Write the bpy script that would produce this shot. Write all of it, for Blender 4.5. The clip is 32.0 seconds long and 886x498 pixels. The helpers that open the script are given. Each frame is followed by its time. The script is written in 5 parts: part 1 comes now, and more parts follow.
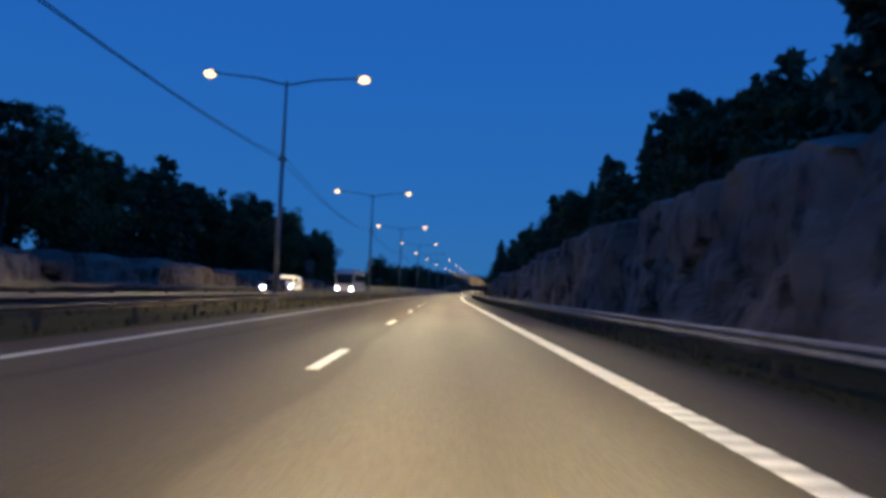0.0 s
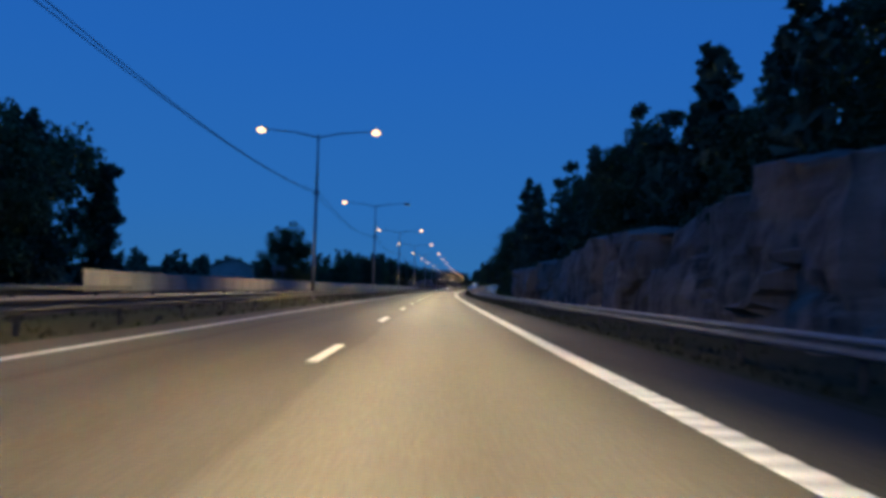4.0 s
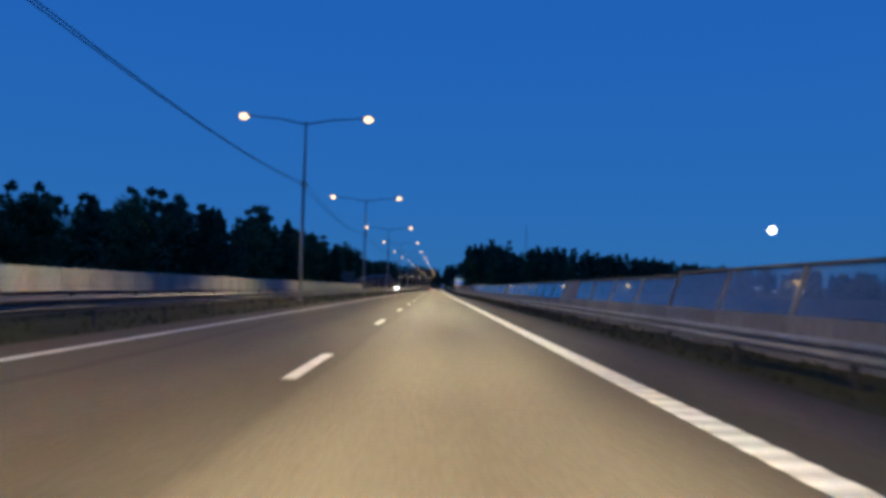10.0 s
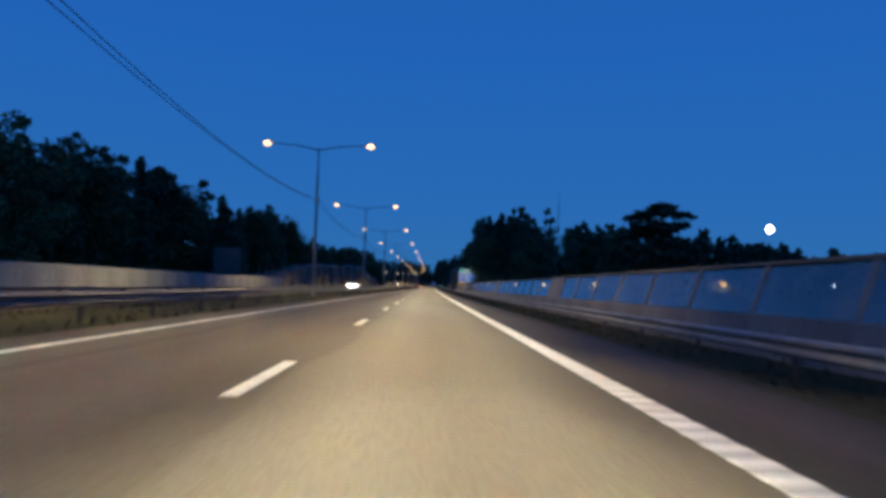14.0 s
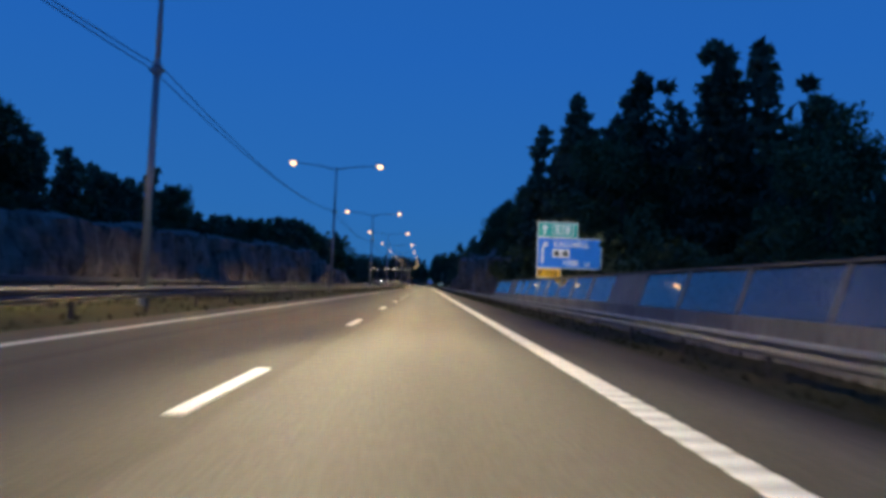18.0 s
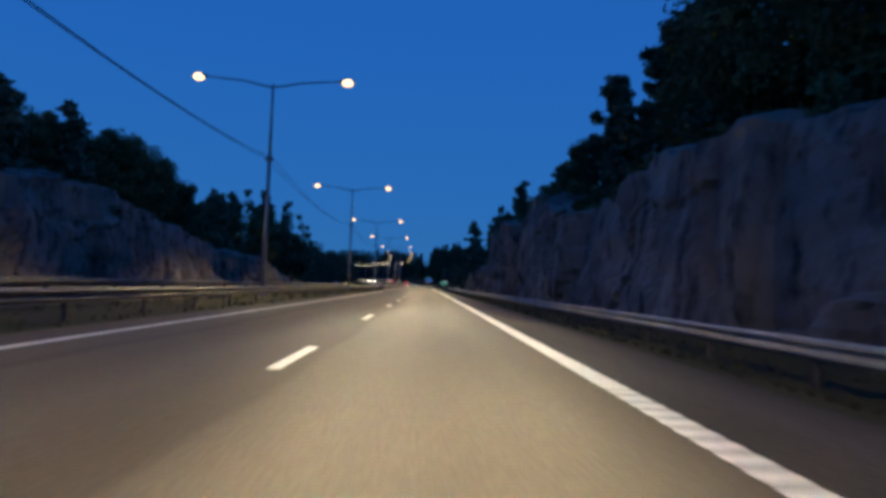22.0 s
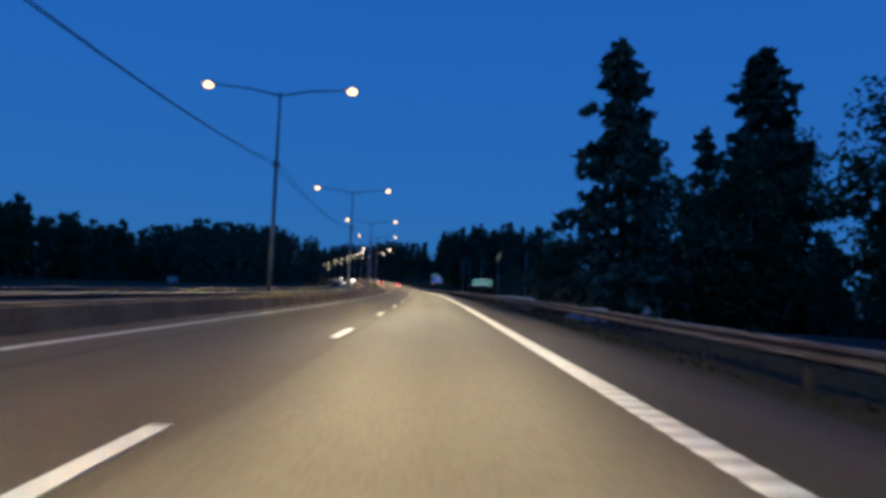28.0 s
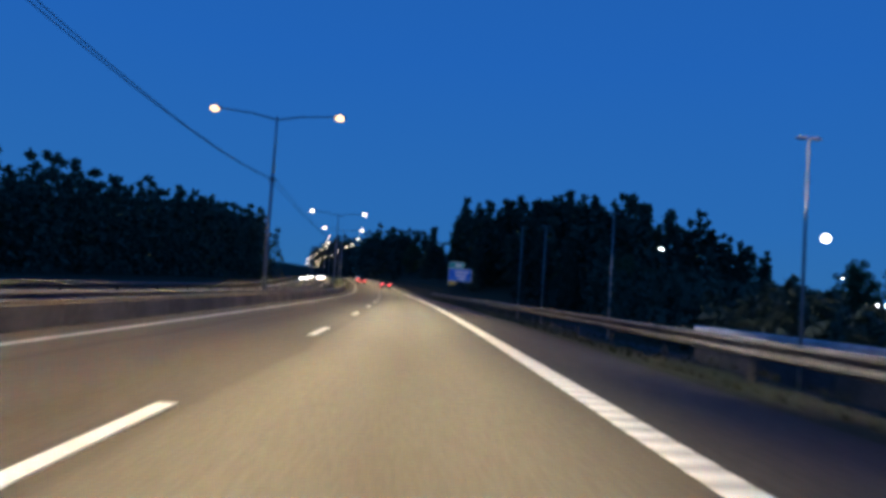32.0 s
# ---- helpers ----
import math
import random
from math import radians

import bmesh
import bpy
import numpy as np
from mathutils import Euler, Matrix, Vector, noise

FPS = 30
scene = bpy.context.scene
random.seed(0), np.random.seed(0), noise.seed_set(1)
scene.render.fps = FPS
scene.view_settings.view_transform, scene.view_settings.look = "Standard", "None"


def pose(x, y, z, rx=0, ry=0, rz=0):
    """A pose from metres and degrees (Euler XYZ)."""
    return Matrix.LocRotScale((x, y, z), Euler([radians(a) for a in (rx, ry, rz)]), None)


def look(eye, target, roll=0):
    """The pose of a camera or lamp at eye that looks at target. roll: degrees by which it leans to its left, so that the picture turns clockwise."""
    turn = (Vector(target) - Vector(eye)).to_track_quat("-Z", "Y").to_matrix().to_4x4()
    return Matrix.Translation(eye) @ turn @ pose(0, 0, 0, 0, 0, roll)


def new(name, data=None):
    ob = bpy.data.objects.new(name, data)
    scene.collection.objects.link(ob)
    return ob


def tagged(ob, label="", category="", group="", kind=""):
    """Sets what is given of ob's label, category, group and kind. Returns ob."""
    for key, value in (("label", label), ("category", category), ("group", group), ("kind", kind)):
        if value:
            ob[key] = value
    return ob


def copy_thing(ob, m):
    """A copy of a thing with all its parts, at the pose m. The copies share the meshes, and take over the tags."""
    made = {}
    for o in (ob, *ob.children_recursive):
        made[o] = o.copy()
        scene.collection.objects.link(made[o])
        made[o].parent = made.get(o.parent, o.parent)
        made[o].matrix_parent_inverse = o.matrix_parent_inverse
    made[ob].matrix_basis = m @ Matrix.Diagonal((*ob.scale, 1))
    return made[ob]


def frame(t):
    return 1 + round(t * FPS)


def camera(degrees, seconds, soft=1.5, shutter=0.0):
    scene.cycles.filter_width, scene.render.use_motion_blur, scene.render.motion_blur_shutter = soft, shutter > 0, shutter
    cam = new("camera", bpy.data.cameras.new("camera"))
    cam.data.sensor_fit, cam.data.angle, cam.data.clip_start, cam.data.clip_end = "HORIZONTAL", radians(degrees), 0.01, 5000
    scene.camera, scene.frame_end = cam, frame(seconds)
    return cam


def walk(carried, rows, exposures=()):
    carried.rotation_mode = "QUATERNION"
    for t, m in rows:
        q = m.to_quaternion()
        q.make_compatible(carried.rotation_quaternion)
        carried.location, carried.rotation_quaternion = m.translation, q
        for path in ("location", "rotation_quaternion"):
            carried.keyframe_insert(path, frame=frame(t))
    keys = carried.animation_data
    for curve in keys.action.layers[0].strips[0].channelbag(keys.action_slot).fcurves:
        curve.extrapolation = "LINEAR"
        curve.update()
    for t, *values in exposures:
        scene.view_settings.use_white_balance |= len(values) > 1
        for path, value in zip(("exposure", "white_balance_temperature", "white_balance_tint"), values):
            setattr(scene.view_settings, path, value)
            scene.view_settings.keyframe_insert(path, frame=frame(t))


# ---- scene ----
LENS = 61.9
EYE = 1.041

# The road axis runs along the row of lamp columns in the median: ahead (m), sideways (m)
AXIS = [(-400, 0.6), (-150, 0.3), (0, 0.0), (45, 0.0), (85, 0.1), (130, 0.8), (176, 2.2), (221, 3.9), (266, 6.1), (311, 9.0), (357, 12.2), (402, 15.3),
        (447, 18.5), (491, 21.7), (536, 25.1), (580, 28.6), (626, 32.3), (672, 36.1), (716, 39.75), (761, 43.4), (806, 46.95), (851, 50.6),
        (895, 54.1), (939, 57.2), (980, 59.4), (1021, 60.8), (1090, 61.2), (1136, 59.8), (1182, 57.5), (1223, 54.7), (1272, 50.4),
        (1350, 41), (1450, 27), (1520, 18.5), (1600, 13), (1800, 16), (2100, 48), (2600, 130), (3200, 240)]
AX_S = np.array([a[0] for a in AXIS], float)
AX_X = np.array([a[1] for a in AXIS], float)
AX_M = np.gradient(AX_X, AX_S)


def axis(s):
    """Sideways place and slope of the road axis at s (smooth cubic through AXIS)."""
    s = np.asarray(s, float)
    i = np.clip(np.searchsorted(AX_S, s) - 1, 0, len(AX_S) - 2)
    h = AX_S[i + 1] - AX_S[i]
    q = np.clip((s - AX_S[i]) / h, 0, 1)
    x = ((2 * q**3 - 3 * q**2 + 1) * AX_X[i] + (q**3 - 2 * q**2 + q) * h * AX_M[i]
         + (-2 * q**3 + 3 * q**2) * AX_X[i + 1] + (q**3 - q**2) * h * AX_M[i + 1])
    d = ((6 * q**2 - 6 * q) * (AX_X[i] - AX_X[i + 1]) / h + (3 * q**2 - 4 * q + 1) * AX_M[i] + (3 * q**2 - 2 * q) * AX_M[i + 1])
    return x, d


def ramp(s, table):
    return np.interp(s, [a[0] for a in table], [a[1] for a in table])


def smooth(a, b, x):
    q = np.clip((np.asarray(x, float) - a) / (b - a), 0, 1)
    return q * q * (3 - 2 * q)


def climb(s):
    """The road's own height: level, then a gentle rise from 1050 m to 1290 m."""
    s = np.asarray(s, float)
    k = np.clip(s - 1045, 0, 70)
    return k * k / 140 * 0.02 + np.clip(s - 1115, 0, 175) * 0.02


def road_z(s, u):
    """Height of the paved surface: crossfall grows towards the left-hand bend."""
    return climb(s) + 0.025 * smooth(850, 900, s) * (np.clip(u, -14, 15) - 9)


def place(s, u, z=0.0):
    """World point at s along and u to the right of the axis."""
    x, _ = axis(s)
    return Vector((float(x) + u, float(s), float(z)))


def heading(s):
    """Degrees by which the road has turned to the left of the y axis."""
    return -math.degrees(math.atan(float(axis(s)[1])))


def stand(s, u, z=None, turn=0.0, tall=1.0):
    m = pose(*place(s, u, ground_z(s, u) if z is None else z), 0, 0, heading(s) + turn)
    return m @ Matrix.Diagonal((tall, tall, tall, 1)) if tall != 1.0 else m


# ---- camera ----
# seconds, metres along the road, metres right of the axis, yaw, pitch, roll
PATH = [
    (0.0, 0.0, 8.85, 0.27, 3.27, -2.42),
    (0.5, 15.2, 8.87, 0.11, 3.34, -2.54),
    (1.0, 30.5, 8.89, -0.12, 3.34, -2.66),
    (1.5, 45.9, 8.85, -0.39, 3.30, -2.51),
    (2.0, 61.3, 8.83, -0.70, 3.27, -2.21),
    (2.5, 76.7, 8.81, -1.08, 3.26, -2.30),
    (3.0, 92.2, 8.79, -1.46, 3.20, -2.42),
    (3.5, 107.7, 8.80, -1.78, 3.08, -1.79),
    (5.5, 169.9, 8.99, -2.44, 3.10, -1.71),
    (6.0, 185.4, 9.02, -2.66, 3.03, -1.97),
    (6.5, 200.8, 9.01, -2.94, 3.06, -2.51),
    (7.0, 216.3, 9.00, -3.24, 3.13, -2.73),
    (7.5, 231.7, 9.02, -3.48, 3.12, -2.42),
    (8.0, 247.2, 9.01, -3.70, 3.04, -2.11),
    (8.5, 262.7, 8.95, -3.94, 3.02, -2.08),
    (9.0, 278.2, 8.89, -4.14, 3.05, -2.00),
    (9.5, 293.7, 8.84, -4.33, 3.07, -1.72),
    (10.0, 309.2, 8.80, -4.57, 3.06, -1.56),
    (10.5, 324.7, 8.83, -4.82, 3.07, -1.77),
    (11.0, 340.1, 8.86, -5.04, 3.10, -2.13),
    (11.5, 355.3, 8.94, -5.20, 3.06, -2.09),
    (12.0, 370.6, 9.01, -5.30, 2.99, -1.78),
    (12.5, 385.9, 9.01, -5.30, 2.98, -1.76),
    (13.0, 401.3, 9.01, -5.26, 2.99, -1.96),
    (13.5, 416.7, 8.98, -5.27, 2.96, -1.98),
    (14.0, 432.2, 8.97, -5.35, 2.95, -1.91),
    (14.5, 447.7, 8.95, -5.46, 2.95, -2.11),
    (15.0, 463.2, 8.92, -5.56, 2.99, -2.34),
    (15.5, 478.7, 8.94, -5.75, 3.03, -2.19),
    (17.5, 540.3, 9.08, -5.72, 2.87, -2.15),
    (18.0, 555.6, 9.08, -5.71, 2.88, -2.48),
    (18.5, 570.9, 9.07, -5.71, 2.89, -2.62),
    (19.0, 586.1, 9.07, -5.72, 2.90, -2.55),
    (19.5, 601.1, 9.05, -5.74, 2.85, -2.36),
    (20.0, 615.9, 9.04, -5.75, 2.83, -2.16),
    (20.5, 630.8, 9.02, -5.77, 2.83, -2.09),
    (21.0, 645.5, 9.01, -5.80, 2.80, -2.11),
    (21.5, 660.2, 8.99, -5.84, 2.81, -2.20),
    (22.0, 674.9, 8.98, -5.90, 2.83, -2.25),
    (22.5, 689.5, 9.02, -5.93, 2.83, -2.06),
    (23.0, 704.2, 9.06, -5.91, 2.88, -1.84),
    (23.5, 718.9, 9.11, -5.95, 2.97, -1.96),
    (24.0, 733.5, 9.15, -6.00, 3.04, -2.34),
    (24.5, 748.1, 9.14, -5.96, 3.04, -2.58),
    (25.0, 762.8, 9.14, -5.86, 3.04, -2.75),
    (25.5, 777.6, 9.13, -5.83, 3.11, -2.85),
    (27.5, 837.6, 9.10, -5.51, 3.00, -2.46),
    (28.0, 852.7, 9.08, -5.45, 3.03, -2.56),
    (28.5, 867.7, 9.05, -5.39, 3.08, -3.17),
    (29.0, 882.8, 9.03, -5.30, 3.13, -3.70),
    (29.5, 897.9, 9.02, -5.16, 3.14, -3.81),
    (30.0, 912.8, 9.03, -5.04, 3.09, -3.76),
    (30.5, 927.6, 9.01, -5.01, 2.99, -3.92),
    (31.0, 942.3, 9.00, -5.02, 2.96, -4.11),
    (31.5, 957.0, 9.09, -4.97, 3.08, -4.06),
    (32.0, 971.7, 9.21, -4.84, 3.27, -3.89),
]
cam = camera(LENS, 32.0, soft=4.0, shutter=0.2)
walk(cam, [(t, Matrix.Translation(place(s, u, EYE)) @ pose(0, 0, 0, 0, 0, yaw) @ pose(0, 0, 0, 90 + pitch) @ pose(0, 0, 0, 0, 0, -roll))
           for t, s, u, yaw, pitch, roll in PATH])

# ---- world: late dusk, clear blue sky, sun well below the horizon ----
world = bpy.data.worlds.new("dusk")
scene.world = world
world.use_nodes = True
wn = world.node_tree.nodes
# the blue of the sky, a little paler towards the horizon
at = wn.new("ShaderNodeTexCoord")
xyz = wn.new("ShaderNodeSeparateXYZ")
fade = wn.new("ShaderNodeValToRGB")
world.node_tree.links.new(at.outputs["Generated"], xyz.inputs[0])
world.node_tree.links.new(xyz.outputs["Z"], fade.inputs["Fac"])
world.node_tree.links.new(fade.outputs["Color"], wn["Background"].inputs["Color"])
SKY = [(0.0, (0.030, 0.156, 0.405)), (0.10, (0.022, 0.145, 0.455)), (0.30, (0.015, 0.123, 0.470)), (1.0, (0.010, 0.072, 0.330))]
while len(fade.color_ramp.elements) < len(SKY):
    fade.color_ramp.elements.new(0.5)
for el, (q, c) in zip(fade.color_ramp.elements, SKY):
    el.position, el.color = q, (*c, 1)
wn["Background"].inputs["Strength"].default_value = 1.0
scene.view_settings.exposure = 0.0

POLE_S = [-6.3, 38.7, 84.9, 130.1, 176.0, 220.6, 265.8, 310.3, 358.2, 401.6, 446.7, 491.5, 536.3, 580.1, 625.9, 672.0, 716.2, 761.2,
          806.3, 850.9, 895.3, 939.3, 980.3, 1021.0, 1090.0] + [1136.0 + 45.5 * k for k in range(14)]
LAMP_H, ARM = 12.09, 4.06
SODIUM, LANE_FILL = (1.0, 0.73, 0.34), (1.0, 0.86, 0.52)
WIDE_WATTS, LANE_FILL_WATTS, ONCOMING_WATTS = 8400.0, 22000.0, 14500.0


def lamp_or_fill(s, u, z, tilt, watts, lean, wide, along, colour=SODIUM):
    """One beam at a luminaire, its own or added fill: tilt along the road, lean across it; wide and along are the
    beam's spread in both directions.
    """
    d = bpy.data.lights.new("lamp_or_fill", "SPOT")
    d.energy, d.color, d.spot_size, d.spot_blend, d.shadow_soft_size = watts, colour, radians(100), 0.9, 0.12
    ob = new("lamp_or_fill", d)
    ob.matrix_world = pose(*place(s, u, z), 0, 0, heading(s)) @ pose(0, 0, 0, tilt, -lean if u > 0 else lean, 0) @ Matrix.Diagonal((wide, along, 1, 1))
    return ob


DARK_LAMP = 5
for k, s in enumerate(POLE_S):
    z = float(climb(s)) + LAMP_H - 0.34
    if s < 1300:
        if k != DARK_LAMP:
            # each luminaire: two soft spreads over the whole carriageway; three fill beams along the outer lane are
            # added in place of the viewing car's headlights, and those next to the dark lamp throw further
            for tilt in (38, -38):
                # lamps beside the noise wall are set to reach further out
                lamp_or_fill(s, ARM, z, tilt, WIDE_WATTS, *((8.5, 0.76) if 6 <= k <= 14 else (6.5, 0.66)), 1.1)
            lamp_or_fill(s, ARM, z, 0, LANE_FILL_WATTS, 23.0, 0.19, 1.0, LANE_FILL)
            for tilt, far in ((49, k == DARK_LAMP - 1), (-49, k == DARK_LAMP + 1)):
                lamp_or_fill(s, ARM, z, math.copysign(65, tilt) if far else tilt, LANE_FILL_WATTS * (5.0 if far else 1.8), 23.6, 0.10 if far else 0.14, 0.45, LANE_FILL)
        lamp_or_fill(s, -ARM, z, 0, ONCOMING_WATTS, 16.0, 0.95, 1.7)


def fill_spot(k, s, u, z, watts, wide):
    """Added fill spot at column k that brightens a sign, parapet or post."""
    d = bpy.data.lights.new("lamp_or_fill", "SPOT")
    d.energy, d.color, d.spot_size, d.spot_blend, d.shadow_soft_size = watts, (1.0, 0.93, 0.82), radians(wide), 0.7, 0.12
    ob = new("lamp_or_fill", d)
    ob.matrix_world = look(place(POLE_S[k], ARM, LAMP_H - 0.34), place(s, u, z))


# added fill on two signs, in place of headlight thrown back by them
fill_spot(13, 600, 17.8, 3.7, 15000, 15)
fill_spot(21, 953, 16.95, 2.1, 9500, 26)
# added fill for the parapet's coping and one lamp post's top
fill_spot(22, 984, 26.6, -0.2, 11000, 60)
fill_spot(23, 1018, 26.6, 0.2, 9000, 50)
fill_spot(22, 1000, 25.0, 7.0, 48000, 8)
# added fill on the far exit sign
fill_spot(23, 1076, 18.3, 3.6, 14000, 9)


# ---- materials ----
def mat(name, colour, rough=0.7, metal=0.0, vary=0.25, size=1.5, fine=20.0, bump=0.0, tint=None, spread=0.0, spec=0.5, stretch=None):
    """Noise at two scales on the base colour, roughness and relief; size and fine are noise scales per metre.
    tint: second colour for stains; spread: how far objects of the kind differ from each other."""
    m = bpy.data.materials.new(name)
    m.use_nodes = True
    nt = m.node_tree
    n, l = nt.nodes, nt.links
    b = n["Principled BSDF"]
    b.inputs["Roughness"].default_value, b.inputs["Metallic"].default_value = rough, metal
    b.inputs["Specular IOR Level"].default_value = spec
    co = n.new("ShaderNodeTexCoord")
    vec = co.outputs["Object"]
    if stretch:
        mp = n.new("ShaderNodeMapping")
        mp.inputs["Scale"].default_value = stretch
        l.new(vec, mp.inputs["Vector"])
        vec = mp.outputs[0]
    a, c = n.new("ShaderNodeTexNoise"), n.new("ShaderNodeTexNoise")
    for node, sc, det in ((a, size, 4), (c, fine, 3)):
        node.inputs["Scale"].default_value, node.inputs["Detail"].default_value = sc, det
        l.new(vec, node.inputs["Vector"])
    mix = n.new("ShaderNodeMix")
    mix.data_type = "RGBA"
    dark = tint or tuple(x * 0.55 for x in colour)
    mix.inputs["A"].default_value, mix.inputs["B"].default_value = (*colour, 1), (*dark, 1)
    r = n.new("ShaderNodeMapRange")
    r.inputs["From Min"].default_value, r.inputs["From Max"].default_value = 0.40, 0.68
    r.inputs["To Max"].default_value = min(1.0, vary * 2.2)
    l.new(a.outputs["Fac"], r.inputs["Value"])
    l.new(r.outputs[0], mix.inputs["Factor"])
    r2 = n.new("ShaderNodeMapRange")
    r2.inputs["From Min"].default_value, r2.inputs["From Max"].default_value = 0.3, 0.7
    r2.inputs["To Min"].default_value, r2.inputs["To Max"].default_value = 1 - vary * 0.6, 1 + vary * 0.5
    l.new(c.outputs["Fac"], r2.inputs["Value"])
    hsv = n.new("ShaderNodeHueSaturation")
    l.new(mix.outputs["Result"], hsv.inputs["Color"])
    val = r2.outputs[0]
    if spread:
        oi = n.new("ShaderNodeObjectInfo")
        r3 = n.new("ShaderNodeMapRange")
        r3.inputs["To Min"].default_value, r3.inputs["To Max"].default_value = 1 - spread, 1 + spread
        l.new(oi.outputs["Random"], r3.inputs["Value"])
        mul = n.new("ShaderNodeMath")
        mul.operation = "MULTIPLY"
        l.new(val, mul.inputs[0])
        l.new(r3.outputs[0], mul.inputs[1])
        val = mul.outputs[0]
    l.new(val, hsv.inputs["Value"])
    l.new(hsv.outputs[0], b.inputs["Base Color"])
    if bump:
        bp = n.new("ShaderNodeBump")
        bp.inputs["Strength"].default_value, bp.inputs["Distance"].default_value = bump, 0.02
        l.new(c.outputs["Fac"], bp.inputs["Height"])
        l.new(bp.outputs[0], b.inputs["Normal"])
    return m


def glow(name, colour, strength):
    m = bpy.data.materials.new(name)
    m.use_nodes = True
    b = m.node_tree.nodes["Principled BSDF"]
    b.inputs["Base Color"].default_value = (0.6, 0.6, 0.6, 1)
    b.inputs["Emission Color"].default_value = (*colour, 1)
    b.inputs["Emission Strength"].default_value = strength
    return m


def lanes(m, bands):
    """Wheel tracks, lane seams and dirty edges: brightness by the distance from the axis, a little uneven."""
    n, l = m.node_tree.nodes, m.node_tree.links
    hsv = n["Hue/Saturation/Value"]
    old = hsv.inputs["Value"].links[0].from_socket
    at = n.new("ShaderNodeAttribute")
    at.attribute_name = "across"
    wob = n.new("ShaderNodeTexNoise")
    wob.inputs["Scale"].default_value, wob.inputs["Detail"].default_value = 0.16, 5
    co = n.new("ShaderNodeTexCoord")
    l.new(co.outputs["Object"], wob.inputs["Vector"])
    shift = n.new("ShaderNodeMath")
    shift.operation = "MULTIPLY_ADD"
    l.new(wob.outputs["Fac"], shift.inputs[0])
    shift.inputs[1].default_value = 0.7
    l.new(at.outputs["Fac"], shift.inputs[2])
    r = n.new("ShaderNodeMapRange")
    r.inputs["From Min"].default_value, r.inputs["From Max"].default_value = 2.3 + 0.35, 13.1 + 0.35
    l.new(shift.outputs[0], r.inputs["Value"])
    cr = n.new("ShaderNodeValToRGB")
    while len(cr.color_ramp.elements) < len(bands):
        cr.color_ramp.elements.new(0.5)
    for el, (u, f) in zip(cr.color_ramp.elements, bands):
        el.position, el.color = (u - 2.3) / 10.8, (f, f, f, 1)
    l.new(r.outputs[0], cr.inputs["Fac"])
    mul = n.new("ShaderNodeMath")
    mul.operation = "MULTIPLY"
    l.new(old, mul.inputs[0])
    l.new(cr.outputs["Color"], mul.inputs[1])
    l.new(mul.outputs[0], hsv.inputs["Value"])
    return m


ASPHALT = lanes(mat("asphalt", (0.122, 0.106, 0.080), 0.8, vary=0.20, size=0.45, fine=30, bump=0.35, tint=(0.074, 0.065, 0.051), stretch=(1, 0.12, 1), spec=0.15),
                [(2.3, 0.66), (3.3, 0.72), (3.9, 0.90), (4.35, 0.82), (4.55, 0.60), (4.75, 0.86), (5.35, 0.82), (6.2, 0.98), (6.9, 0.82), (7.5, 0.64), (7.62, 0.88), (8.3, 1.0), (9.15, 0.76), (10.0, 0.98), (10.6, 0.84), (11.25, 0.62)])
SHOULDER = lanes(mat("shoulder_asphalt", (0.084, 0.078, 0.069), 0.85, vary=0.30, size=0.5, fine=25, bump=0.4, stretch=(1, 0.2, 1), spec=0.15),
                 [(2.3, 0.85), (11.2, 0.62), (11.6, 0.75), (12.1, 0.95), (12.6, 0.86), (13.0, 0.62)])
RIB_PAINT = mat("rib_paint", (0.70, 0.68, 0.62), 0.6, vary=0.15, size=2.0, fine=18)
WORN_PAINT = mat("worn_road_paint", (0.40, 0.385, 0.345), 0.65, vary=0.35, size=1.2, fine=18, bump=0.2)
PAINT = mat("road_paint", (0.62, 0.60, 0.54), 0.6, vary=0.2, size=2.0, fine=18, bump=0.2)
GRASS = mat("verge_grass", (0.036, 0.042, 0.019), 0.95, vary=0.4, size=0.25, fine=7, bump=0.8, tint=(0.052, 0.047, 0.028), spec=0.1)
BLADES = mat("grass_blades", (0.036, 0.045, 0.018), 0.9, vary=0.4, size=0.5, fine=5, tint=(0.054, 0.050, 0.028), spec=0.1)
POST_STEEL = mat("dull_post_steel", (0.085, 0.083, 0.078), 0.7, 0.3, vary=0.25, size=0.8, fine=10)
# darker, browner steel for the rail from 850 m on
DARK_RAIL_STEEL = mat("dark_rail_steel", (0.17, 0.155, 0.135), 0.8, 0.1, vary=0.35, size=0.7, fine=9, bump=0.08, tint=(0.10, 0.08, 0.065))
# paler than STEEL: light on the shoulder rail is put into its colour
LIT_RAIL_STEEL = mat("lit_rail_steel", (0.33, 0.325, 0.31), 0.7, 0.15, vary=0.25, size=0.8, fine=10, bump=0.05)
STEEL = mat("galvanised_steel", (0.185, 0.18, 0.168), 0.62, 0.4, vary=0.25, size=0.8, fine=10, bump=0.05)
ARM_STEEL = mat("dark_arm_steel", (0.075, 0.078, 0.085), 0.7, 0.2, vary=0.2, size=0.7, fine=9)
POLE_STEEL = mat("column_steel", (0.28, 0.29, 0.31), 0.6, 0.3, vary=0.2, size=0.7, fine=9)
CONCRETE = mat("wall_concrete", (0.33, 0.31, 0.28), 0.85, vary=0.3, size=0.3, fine=6, bump=0.2, tint=(0.21, 0.20, 0.19), stretch=(1, 1, 0.35))
NEEDLES = mat("conifer_needles", (0.105, 0.125, 0.080), 0.85, vary=0.4, size=0.5, fine=4, spread=0.35, spec=0.15)
LEAVES = mat("birch_leaves", (0.098, 0.125, 0.055), 0.8, vary=0.4, size=0.5, fine=4, spread=0.3, spec=0.2)
